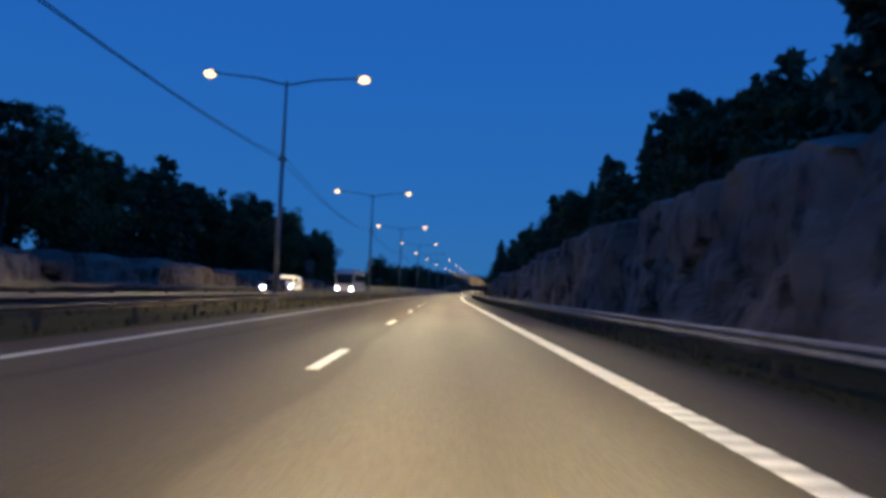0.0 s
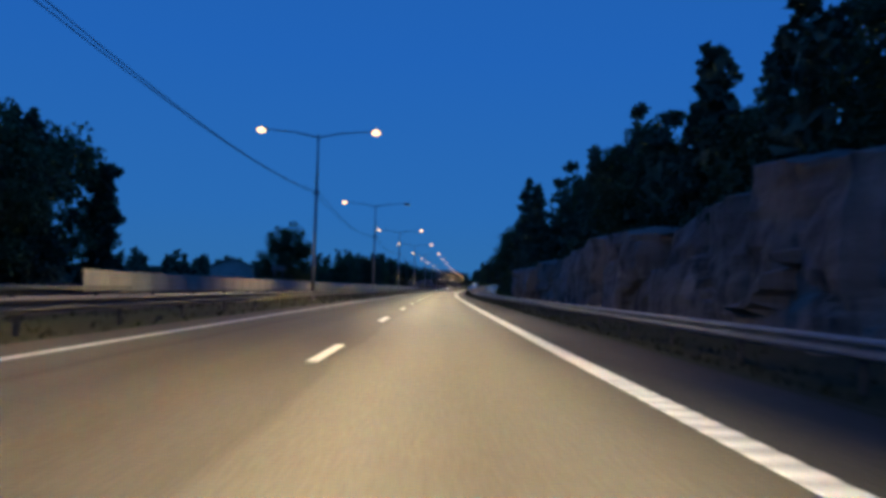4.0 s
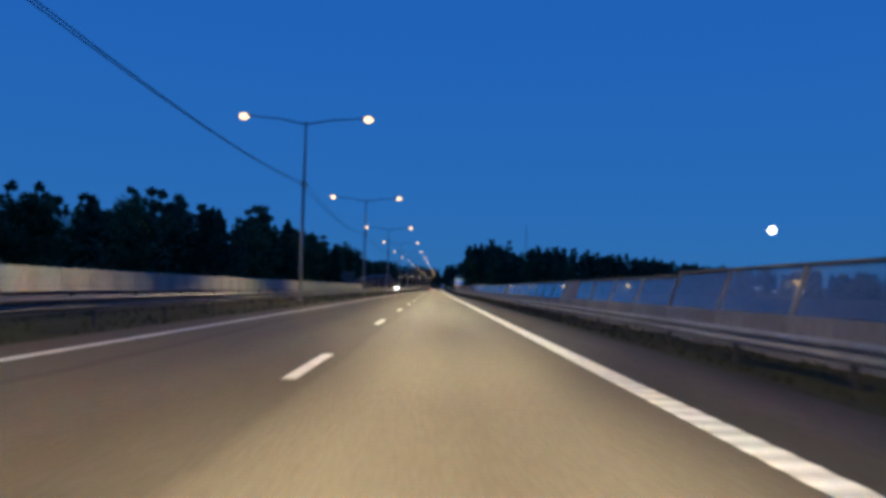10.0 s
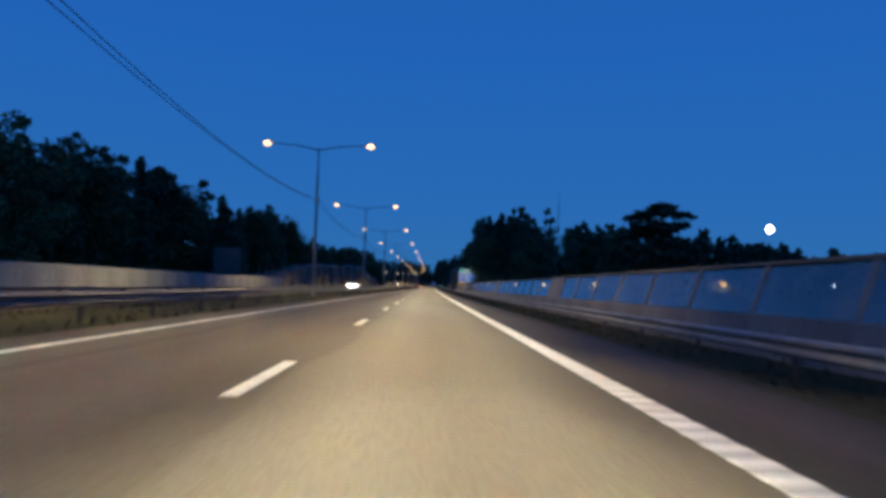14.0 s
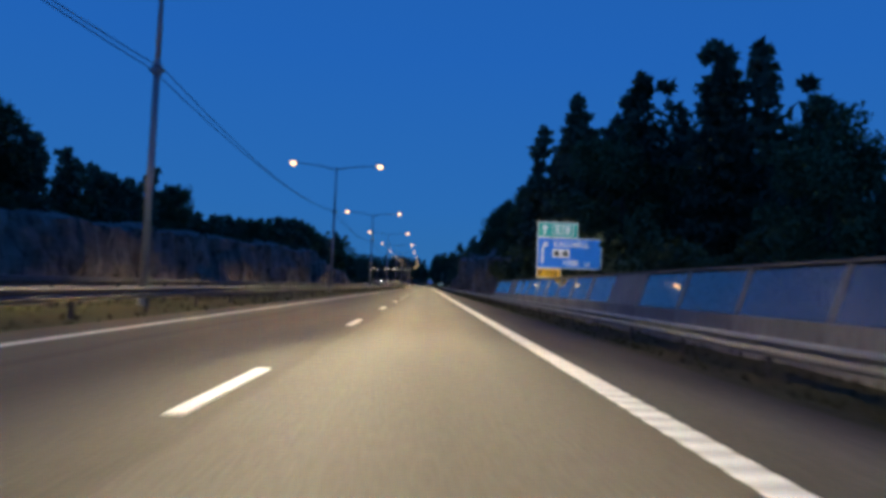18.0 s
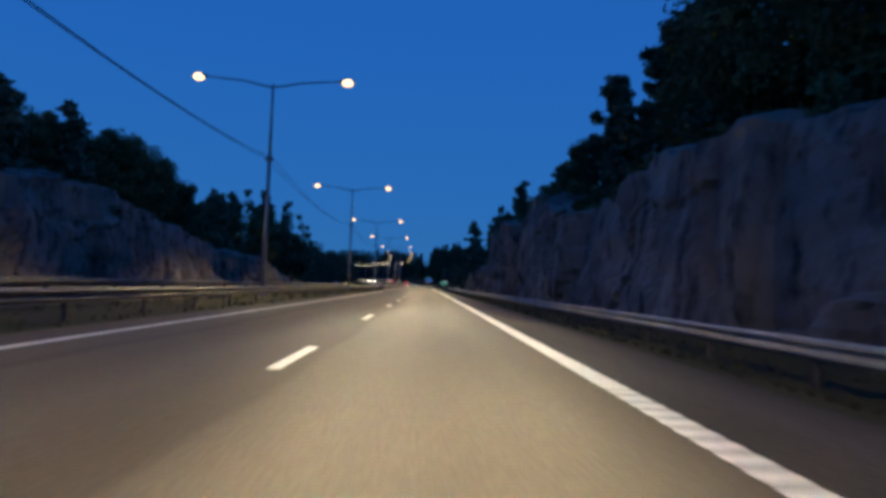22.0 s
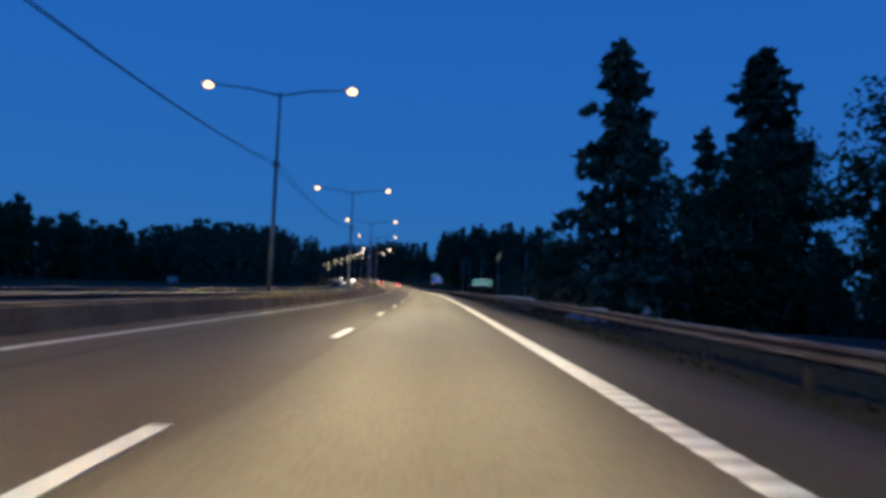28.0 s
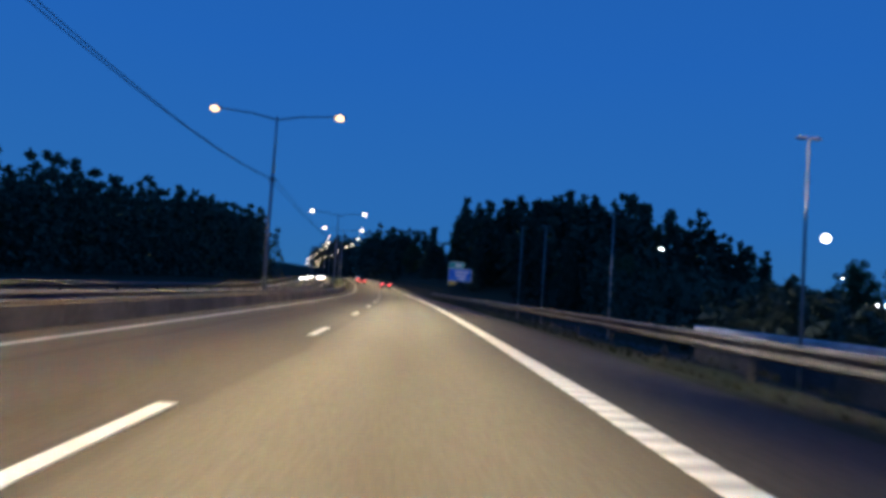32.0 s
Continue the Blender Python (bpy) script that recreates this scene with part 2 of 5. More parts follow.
BARK = mat("dark_bark", (0.10, 0.075, 0.055), 0.9, vary=0.4, size=1.2, fine=9, bump=0.6, stretch=(1, 1, 0.25))
WHITE_BARK = mat("birch_bark", (0.42, 0.40, 0.37), 0.85, vary=0.5, size=2.5, fine=9, tint=(0.08, 0.07, 0.06), stretch=(1, 1, 1.6))
CABLE = mat("black_cable", (0.015, 0.015, 0.017), 0.95, vary=0.1, spec=0.05)
LAMP_GLOW = glow("sodium_lens", (1.0, 0.65, 0.27), 3.0)
FAR_GLOW = glow("far_lamp_lens", (1.0, 0.84, 0.58), 7.0)
WHITE_GLOW = glow("white_lamp", (0.85, 0.95, 1.0), 45.0)
HEAD_GLOW = glow("headlight_lens", (0.95, 0.97, 1.0), 60.0)
TAIL_GLOW = glow("tail_light_lens", (1.0, 0.03, 0.05), 8.0)
HOUSING = mat("lamp_housing", (0.22, 0.22, 0.23), 0.5, 0.3, vary=0.15)
SIGN_BLUE = mat("sign_blue", (0.012, 0.20, 0.75), 0.45, vary=0.08, size=1, fine=8)
SIGN_GREEN = mat("sign_green", (0.016, 0.44, 0.34), 0.45, vary=0.08, size=1, fine=8)
SIGN_YELLOW = mat("sign_yellow", (0.75, 0.45, 0.02), 0.45, vary=0.08, size=1, fine=8)
SIGN_WHITE = mat("sign_white", (0.86, 0.86, 0.84), 0.45, vary=0.06, size=1, fine=8)
SIGN_BLACK = mat("sign_black", (0.015, 0.015, 0.015), 0.5, vary=0.1)
SIGN_BACK = mat("sign_back_grey", (0.13, 0.14, 0.15), 0.55, 0.3, vary=0.2)
WHITE_PAINT = mat("white_car_paint", (0.72, 0.72, 0.70), 0.3, vary=0.08)
DARK_PAINT = mat("dark_car_paint", (0.035, 0.04, 0.05), 0.25, vary=0.1)
RED_PAINT = mat("red_band_paint", (0.50, 0.04, 0.03), 0.35, vary=0.1)
GLASS_DARK = mat("dark_window_glass", (0.015, 0.018, 0.022), 0.08, vary=0.05)
RUBBER = mat("tyre_rubber", (0.02, 0.02, 0.02), 0.85, vary=0.2)
ROOF_TILE = mat("house_roof", (0.10, 0.07, 0.06), 0.8, vary=0.3, size=1, fine=6)
PLASTER = mat("house_plaster", (0.50, 0.47, 0.42), 0.85, vary=0.2, size=0.6, fine=6)
BARRIER = mat("pale_kerb_concrete", (0.66, 0.66, 0.65), 0.8, vary=0.3, size=0.5, fine=6)


def panel_glass():
    """Clear noise-screen glass under a film of road dust: see-through, glossy, with pale uneven dirt."""
    m = bpy.data.materials.new("screen_glass")
    m.use_nodes = True
    n, l = m.node_tree.nodes, m.node_tree.links
    b = n["Principled BSDF"]
    co = n.new("ShaderNodeTexCoord")
    dirt, specks = n.new("ShaderNodeTexNoise"), n.new("ShaderNodeTexNoise")
    for node, scale in ((dirt, 0.8), (specks, 9.0)):
        node.inputs["Scale"].default_value, node.inputs["Detail"].default_value = scale, 5
        l.new(co.outputs["Object"], node.inputs["Vector"])
    add = n.new("ShaderNodeMath")
    add.operation = "MULTIPLY_ADD"
    l.new(specks.outputs["Fac"], add.inputs[0])
    add.inputs[1].default_value = 0.35
    l.new(dirt.outputs["Fac"], add.inputs[2])
    r = n.new("ShaderNodeMapRange")
    r.inputs["From Min"].default_value, r.inputs["From Max"].default_value = 0.45, 0.95
    r.inputs["To Min"].default_value, r.inputs["To Max"].default_value = 0.93, 0.72
    l.new(add.outputs[0], r.inputs["Value"])
    l.new(r.outputs[0], b.inputs["Transmission Weight"])
    b.inputs["Base Color"].default_value = (0.64, 0.66, 0.67, 1)
    b.inputs["Roughness"].default_value, b.inputs["IOR"].default_value = 0.01, 1.45
    return m


SCREEN = panel_glass()


def rock_stone():
    """Blasted granite: pale and rusty patches, dark vertical seepage streaks, cracks and rough relief."""
    m = bpy.data.materials.new("blasted_rock")
    m.use_nodes = True
    n, l = m.node_tree.nodes, m.node_tree.links
    b = n["Principled BSDF"]
    b.inputs["Roughness"].default_value, b.inputs["Specular IOR Level"].default_value = 0.92, 0.2
    co = n.new("ShaderNodeTexCoord")
    mp = n.new("ShaderNodeMapping")
    mp.inputs["Scale"].default_value = (1, 1, 0.5)
    l.new(co.outputs["Object"], mp.inputs["Vector"])

    def tex(scale, detail, src):
        t = n.new("ShaderNodeTexNoise")
        t.inputs["Scale"].default_value, t.inputs["Detail"].default_value = scale, detail
        l.new(src, t.inputs["Vector"])
        return t.outputs["Fac"]

    def blend(fac, lo, hi, a, c):
        r = n.new("ShaderNodeMapRange")
        r.inputs["From Min"].default_value, r.inputs["From Max"].default_value = lo, hi
        l.new(fac, r.inputs["Value"])
        x = n.new("ShaderNodeMix")
        x.data_type = "RGBA"
        l.new(r.outputs[0], x.inputs["Factor"])
        for sock, val in (("A", a), ("B", c)):
            if isinstance(val, tuple):
                x.inputs[sock].default_value = (*val, 1)
            else:
                l.new(val, x.inputs[sock])
        return x.outputs["Result"]

    base = blend(tex(0.22, 5, co.outputs["Object"]), 0.38, 0.62, (0.25, 0.205, 0.17), (0.14, 0.118, 0.102))
    streak = blend(tex(1.1, 4, mp.outputs[0]), 0.52, 0.70, base, (0.045, 0.043, 0.042))
    pale = blend(tex(0.5, 6, mp.outputs[0]), 0.58, 0.72, streak, (0.32, 0.27, 0.23))
    l.new(pale, b.inputs["Base Color"])
    v = n.new("ShaderNodeTexVoronoi")
    v.feature = "DISTANCE_TO_EDGE"
    v.inputs["Scale"].default_value = 0.30
    l.new(mp.outputs[0], v.inputs["Vector"])
    r = n.new("ShaderNodeMapRange")
    r.inputs["From Max"].default_value = 0.12
    l.new(v.outputs["Distance"], r.inputs["Value"])
    add = n.new("ShaderNodeMath")
    l.new(tex(2.2, 8, co.outputs["Object"]), add.inputs[0])
    l.new(r.outputs[0], add.inputs[1])
    bp = n.new("ShaderNodeBump")
    bp.inputs["Strength"].default_value, bp.inputs["Distance"].default_value = 0.7, 0.12
    l.new(add.outputs[0], bp.inputs["Height"])
    l.new(bp.outputs[0], b.inputs["Normal"])
    return m


ROCK = rock_stone()


# ---- mesh helpers ----
def part(name, bm, material, parent=None, label="", flat=True):
    me = bpy.data.meshes.new(name)
    bm.to_mesh(me)
    bm.free()
    me.materials.append(material)
    if not flat:
        for p in me.polygons:
            p.use_smooth = True
    ob = new(name, me)
    ob.parent = parent
    if label:
        ob["label"] = label
    return ob


def raw(name, verts, faces, material, parent=None, label="", flat=True):
    me = bpy.data.meshes.new(name)
    me.from_pydata([tuple(map(float, v)) for v in verts], [], [tuple(map(int, f)) for f in faces])
    me.materials.append(material)
    if not flat:
        me.polygons.foreach_set("use_smooth", [True] * len(me.polygons))
    me.update()
    ob = new(name, me)
    ob.parent = parent
    if label:
        ob["label"] = label
    return ob


def thing(name, m, label, category, group="", kind=""):
    ob = new(name)
    ob.empty_display_size = 0.3
    ob.matrix_world = m
    return tagged(ob, label, category, group, kind)


def box(bm, x, y, z, sx, sy, sz, bevel=0.0):
    """A box with its middle at x, y, z, its edges eased by bevel."""
    r = bmesh.ops.create_cube(bm, size=1.0, matrix=Matrix.Translation((x, y, z)) @ Matrix.Diagonal((sx, sy, sz, 1)))
    if bevel:
        es = list({e for v in r["verts"] for e in v.link_edges})
        bmesh.ops.bevel(bm, geom=es, offset=bevel, segments=1, affect="EDGES")
    return bm


def rod(bm, a, b, ra, rb=None, n=10):
    """A tapered round bar from a to b."""
    a, b = Vector(a), Vector(b)
    rb = ra if rb is None else rb
    q = (b - a).to_track_quat("Z", "Y").to_matrix().to_4x4()
    bmesh.ops.create_cone(bm, cap_ends=True, segments=n, radius1=ra, radius2=rb, depth=(b - a).length,
                          matrix=Matrix.Translation((a + b) / 2) @ q)
    return bm


def bm_new():
    return bmesh.new()


def strip(name, s_list, profile, material, kind="structure", label="", category="", zfun=None, flat=True):
    """A long sheet swept along the road; profile: (u, dz) across; zfun(s, u) gives the base height."""
    zfun = zfun or road_z
    verts, faces = [], []
    n = len(profile)
    for s in s_list:
        x, _ = axis(s)
        for u, dz in profile:
            verts.append((float(x) + u, s, float(zfun(s, u)) + dz))
    for i in range(len(s_list) - 1):
        for j in range(n - 1):
            a = i * n + j
            faces.append((a, a + 1, a + n + 1, a + n))
    ob = raw(name, verts, faces, material, flat=flat)
    across = ob.data.attributes.new("across", "FLOAT", "POINT")
    across.data.foreach_set("value", [abs(u) for s in s_list for u, dz in profile])
    return tagged(ob, label, category, "", kind)


def steps(a, b, d):
    return list(np.linspace(a, b, max(2, int(round((b - a) / d)) + 1)))


# ---- ground ----
HILL_R = [(-400, 4), (-60, 5.0), (0, 5.4), (80, 5.4), (92, 4.4), (114, 3.7), (130, 4.2), (145, 4.6), (165, 4.0), (200, 3.4), (219, 3.0), (224, 0.2), (540, 0.2), (600, 1.0), (636, 2.5), (648, 4.6),
          (665, 5.5), (672, 5.8), (682, 8.0), (685, 8.0), (690, 5.9), (700, 6.2), (707, 7.2), (713, 7.2), (718, 6.4), (728, 6.4), (738, 8.8), (751, 10.3), (757, 8.8), (774, 9.2), (788, 9.0), (790, 4.8), (796, 4.6),
          (830, 3.6), (850, 0.6), (890, -0.6), (930, -2.6), (1045, -2.6), (1100, 0), (1180, 1.5), (1400, 1), (3000, 1)]
HILL_L = [(-400, 3), (0, 2.2), (120, 2.4), (170, 1.0), (185, 0.1), (550, 0.1), (575, 2.0), (600, 4.6), (650, 5.8), (700, 7.4), (727, 7.0), (735, 8.2), (745, 8.0), (760, 6.6), (781, 4.4), (799, 4.4), (807, 3.9),
          (819, 2.4), (842, 0.3), (3000, 0.3)]


def ground_z(s, u):
    """Height of the natural ground."""
    s, u = np.asarray(s, float), np.asarray(u, float)
    base = road_z(s, u)
    r = ramp(s, HILL_R)
    l = ramp(s, HILL_L)
    rise = np.where(r < 0, smooth(15.4, 18.6, u), smooth(21.3, 23.2, u))
    right = rise * r * (1 - 0.85 * smooth(60, 160, u)) + np.clip(u - 22, 0, 40) * 0.045 * smooth(1.5, 4, r) * (1 - smooth(60, 160, u))
    left = smooth(-21.3, -23.5, u) * l + np.clip(-u - 24, 0, 110) * 0.05 * smooth(1.0, 4, l)
    ditch = -0.22 * smooth(13.0, 14.2, u) - 0.22 * smooth(-13.0, -14.2, u) - 0.16 * (1 - smooth(1.4, 2.4, np.abs(u)))
    hill = 13 * smooth(1060, 1180, s) * smooth(22, 55, u) * (1 - smooth(1500, 1900, s)) * (1 - smooth(62, 100, u))
    far_hill = 22 * smooth(1400, 2000, s) * smooth(22, 90, np.abs(u)) 
    bumps = 0.05 * np.sin(s * 0.9 + 1.7 * u) * smooth(13.4, 15, np.abs(u))
    return base + right + left + ditch + hill + far_hill + bumps


def build_ground():
    ss = np.array(sorted(set(steps(-400, -60, 20) + steps(-60, 1080, 3.0) + steps(1080, 1500, 10) + steps(1500, 3200, 50))))
    right = [13.0, 13.5, 14.2, 15.2, 16.5, 17.5, 18.5, 20.0, 21.3, 21.8, 22.4, 23.0, 23.6, 25, 28, 32, 40, 52, 70, 95, 140, 250, 500, 1200, 2600]
    uu = np.array([-x for x in reversed(right)] + [-12.9] + [x for x in right])
    verts, faces = [], []
    x, _ = axis(ss)
    S, U = np.meshgrid(ss, uu, indexing="ij")
    # under the carriageways the sheet lies a little below the paving
    Z = ground_z(S, U)
    uu_under = (np.abs(U) < 13.2)
    Z = np.where(uu_under, road_z(S, U) - 0.06, Z)
    X = x[:, None] + U
    verts = np.stack([X, S, Z], -1).reshape(-1, 3)
    n = len(uu)
    i, j = np.meshgrid(np.arange(len(ss) - 1), np.arange(n - 1), indexing="ij")
    a = (i * n + j).ravel()
    faces = np.stack([a, a + 1, a + n + 1, a + n], 1)
    ob = raw("ground", verts, faces, GRASS, flat=False)
    tagged(ob, "rough dark grass and soil beside the motorway", "ground", kind="structure")


build_ground()
NEAR = steps(-60, 1080, 4.0) + steps(1090, 1500, 10)[0:] + steps(1530, 2400, 30)
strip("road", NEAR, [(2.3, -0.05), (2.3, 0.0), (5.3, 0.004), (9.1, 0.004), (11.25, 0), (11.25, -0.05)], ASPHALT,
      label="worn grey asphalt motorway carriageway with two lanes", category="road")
strip("pavement_shoulder", NEAR, [(11.25, -0.004), (13.0, -0.03), (13.05, -0.09)], SHOULDER,
      label="dark asphalt hard shoulder beside the lanes", category="shoulder")
strip("road_oncoming", NEAR, [(-13.05, -0.09), (-13.0, -0.02), (-7.2, 0.004), (-2.3, 0.0), (-2.3, -0.05)], ASPHALT,
      label="worn grey asphalt carriageway for oncoming traffic", category="road")
strip("median_ground", NEAR, [(-2.28, -0.02), (-1.6, -0.06), (-0.6, 0.02), (0.6, 0.02), (1.6, -0.06), (2.28, -0.02)], GRASS,
      label="narrow grassy median strip between the carriageways", category="median")


# ---- road markings ----
def solid_line(name, u, width, label, paint=PAINT):
    ob = strip(name, NEAR, [(u - width / 2, 0.008), (u - width / 2 + 0.01, 0.012), (u + width / 2 - 0.01, 0.012), (u + width / 2, 0.008)], paint,
               label=label, category="road marking")
    return ob


solid_line("edge_line_left", 3.47, 0.2, "worn white edge line along the median side")
solid_line("edge_line_right", 11.07, 0.28, "broad white profiled edge line along the shoulder", WORN_PAINT)
solid_line("edge_line_oncoming_inner", -3.47, 0.2, "white edge line of the oncoming carriageway")
solid_line("edge_line_oncoming_outer", -11.07, 0.28, "broad white edge line of the oncoming carriageway")


def ribs():
    verts, faces = [], []
    for s in np.arange(-20, 1080, 0.42):
        x, _ = axis(s)
        z = float(road_z(s, 11.07))
        o = len(verts)
        for du, ds, dz in ((-.15, 0, .012), (.15, 0, .012), (.15, .24, .012), (-.15, .24, .012), (-.13, .04, .022), (.13, .04, .022), (.13, .20, .022), (-.13, .20, .022)):
            verts.append((float(x) + 11.07 + du, s + ds, z + dz))
        faces += [(o + 4, o + 5, o + 6, o + 7), (o, o + 1, o + 5, o + 4), (o + 1, o + 2, o + 6, o + 5), (o + 2, o + 3, o + 7, o + 6), (o + 3, o, o + 4, o + 7)]
    tagged(raw("edge_line_ribs", verts, faces, RIB_PAINT), "raised white ribs on the shoulder edge line", "road marking", kind="stuff")


ribs()
# the painters' spacing runs a little over twelve metres
DASH_SLIP = [(-60, -2.4), (0, -0.5), (100, 3.2), (222, 6.6), (296, 8.1), (357, 9.0), (450, 10.1), (601, 13.1), (723, 15.4), (786, 17.0), (860, 18.2), (990, 18.0), (1400, 18.0)]


def lane_dashes(u, a, b, group):
    bm = bm_new()
    box(bm, 0, 0, 0.008, 0.16, 3.0, 0.012, 0.003)
    first = None
    for k in range(int(a // 12), int(b // 12)):
        s = 12 * k + float(ramp(12 * k + 8, DASH_SLIP)) - 3.0
        x, _ = axis(s + 1.5)
        m = pose(float(x) + u, s + 1.5, float(road_z(s + 1.5, u)) + 0.003, math.degrees(math.atan(float(climb(s + 3) - climb(s)) / 3)),
                 -math.degrees(math.atan(0.025 * float(smooth(850, 900, s)))), heading(s))
        if first is None:
            first = part("lane_dash", bm, PAINT)
            tagged(first, "white painted lane dash on the asphalt", "road marking", group)
            first.matrix_world = m
        else:
            copy_thing(first, m)


lane_dashes(7.25, -30, 1300, "lane dashes of this carriageway")
lane_dashes(-7.22, 0, 1200, "lane dashes of the oncoming carriageway")


# ---- lamp columns ----
def lamp_column(s, lit_right=True, far=False):
    z0 = float(climb(s))
    gz = float(ground_z(s, 0.0))
    ob = thing("street_lamp", pose(*place(s, 0, z0), 0, 0, heading(s)), "tall steel lamp column with two arms in the median", "street lamp", "lamp columns along the median")
    bm = bm_new()
    rod(bm, (0, 0, gz - z0 - 0.3), (0, 0, 8.0), 0.13, 0.10, 12)
    rod(bm, (0, 0, 8.0), (0, 0, 11.85), 0.085, 0.06, 12)
    part("column", bm, POLE_STEEL, ob, flat=False)
    bm = bm_new()
    rod(bm, (0, 0, gz - z0 - 0.05), (0, 0, gz - z0 + 0.5), 0.19, 0.16, 12)
    part("base_sleeve", bm, POLE_STEEL, ob)
    bm = bm_new()
    rod(bm, (0, 0, 7.50), (0, 0, 7.78), 0.16, 0.16, 12)
    box(bm, 0, 0, 7.64, 0.50, 0.10, 0.10, 0.01)
    part("cable_bracket", bm, POLE_STEEL, ob, "dark collar that carries the cables")
    for side in (-1, 1):
        bm = bm_new()
        rod(bm, (0, 0, 11.62), (side * 1.6, 0, 11.95), 0.05, 0.045, 8)
        rod(bm, (side * 1.6, 0, 11.95), (side * (ARM - 0.35), 0, 12.12), 0.045, 0.035, 8)
        part("arm", bm, ARM_STEEL, ob, flat=False)
        bm = bm_new()
        bmesh.ops.create_uvsphere(bm, u_segments=14, v_segments=8, radius=1, matrix=Matrix.Translation((side * ARM, 0, 12.14)) @ Matrix.Diagonal((0.46, 0.17, 0.11, 1)))
        head = part("luminaire", bm, HOUSING, ob, flat=False)
        bm = bm_new()
        bmesh.ops.create_uvsphere(bm, u_segments=12, v_segments=8, radius=1, matrix=Matrix.Translation((side * (ARM + 0.05), 0, 12.07)) @ Matrix.Diagonal((0.32, 0.25, 0.20, 1)))
        off = side == 1 and not lit_right
        part("lens", bm, HOUSING if off else (FAR_GLOW if far else LAMP_GLOW), head, "unlit lens" if off else "glowing pale lens" if far else "glowing amber lens", flat=False)
    return ob


for k, s in enumerate(POLE_S):
    lamp_column(s, lit_right=(k != DARK_LAMP), far=s > 1030)


def tube(points, r, n=6):
    """A smooth tube along points: arrays of verts and faces."""
    v, f = [], []
    for k, p in enumerate(points):
        for i in range(n):
            a = 6.2832 * i / n
            v.append((p[0] + r * math.cos(a), p[1], p[2] + r * math.sin(a)))
    for k in range(len(points) - 1):
        for i in range(n):
            a, c = k * n + i, k * n + (i + 1) % n
            f.append((a, c, c + n, a + n))
    return v, f


def cables():
    for k in range(len(POLE_S) - 14):
        a, c = POLE_S[k], POLE_S[k + 1]
        for side, sag in ((-0.20, 0.72), (0.20, 0.92)):
            pts = []
            for q in np.linspace(0, 1, 17):
                s = a + (c - a) * q
                pts.append(place(s, side, float(climb(s)) + 7.68 - sag * 4 * q * (1 - q)))
            v, f = tube(pts, 0.016)
            tagged(raw("overhead_cable", v, f, CABLE, flat=False), "black cable slung between lamp columns", "cable", "cables along the median")


cables()


# ---- guard rails ----
W_PROFILE = [(0.0, 0.155), (0.03, 0.15), (0.08, 0.105), (0.08, 0.07), (0.02, 0.035), (0.0, 0.0), (0.02, -0.035), (0.08, -0.07), (0.08, -0.105), (0.03, -0.15), (0.0, -0.155)]


def rail(name, u, a, b, top, side, label, gap=4.0, scale=1.0, steel=None):
    """A steel beam on posts; side: +1 when its face looks to smaller u."""
    ob = thing(name, pose(0, 0, 0), label, "guard rail", "", "")
    ss = steps(a, b, 4.0)
    prof = [(u - side * d, z * scale) for d, z in W_PROFILE] + [(u + side * 0.004 - side * d, z * scale) for d, z in reversed(W_PROFILE)]
    zf = lambda s, uu: road_z(s, u) + top - 0.155 * scale
    verts, faces = [], []
    n = len(prof)
    for s in ss:
        x, _ = axis(s)
        for pu, dz in prof:
            verts.append((float(x) + pu, s, float(zf(s, pu)) + dz))
    for i in range(len(ss) - 1):
        for j in range(n):
            p, q = i * n + j, i * n + (j + 1) % n
            faces.append((p, q, q + n, p + n))
    raw("beam", verts, faces, steel or STEEL, ob, "dull steel beam")
    bm = bm_new()
    h = top + 0.5
    box(bm, 0, 0, h / 2 - 0.5, 0.06, 0.11, h - 0.04)
    box(bm, -side * 0.045, 0, h - 0.66, 0.05, 0.09, 0.14)
    me = None
    for s in np.arange(a + 1, b, gap):
        m = pose(*place(s, u + side * 0.07, float(road_z(s, u))), 0, 0, heading(s))
        if me is None:
            p = part("post", bm, POST_STEEL, ob)
            me = p.data
        else:
            p = new("post", me)
            p.parent = ob
        p.matrix_basis = m
    return ob


rail("guard_rail_shoulder", 14.6, -40, 226, 0.55, 1, "galvanised steel guard rail on posts along the grass verge", steel=LIT_RAIL_STEEL)
rail("guard_rail_shoulder", 14.6, 226, 640, 0.46, 1, "steel guard rail in front of the noise wall", steel=LIT_RAIL_STEEL)
rail("guard_rail_shoulder", 14.6, 640, 850, 0.50, 1, "galvanised steel guard rail between shoulder and rock cutting", steel=LIT_RAIL_STEEL)
rail("guard_rail_shoulder", 14.6, 850, 1075, 0.50, 1, "dark guard rail above the lower side road", steel=DARK_RAIL_STEEL)
rail("guard_rail_median", 1.35, -40, 1150, 0.68, -1, "steel guard rail along the median", gap=4.4)
rail("guard_rail_median", -1.35, -40, 1150, 0.68, 1, "steel guard rail along the oncoming side of the median", gap=4.4)
rail("guard_rail_oncoming", -14.3, -40, 180, 0.62, -1, "steel guard rail outside the oncoming carriageway", gap=6)
rail("guard_rail_oncoming", -14.3, 560, 1200, 0.62, -1, "steel guard rail outside the oncoming carriageway", gap=6)


# ---- noise walls ----
def lean_back(bm, z_foot, clear):
    """The glazed upper part of the screen leans away from the road."""
    if clear:
        for v in bm.verts:
            if v.co.z > z_foot - 0.03:
                v.co.x += (v.co.z - z_foot) * 0.35


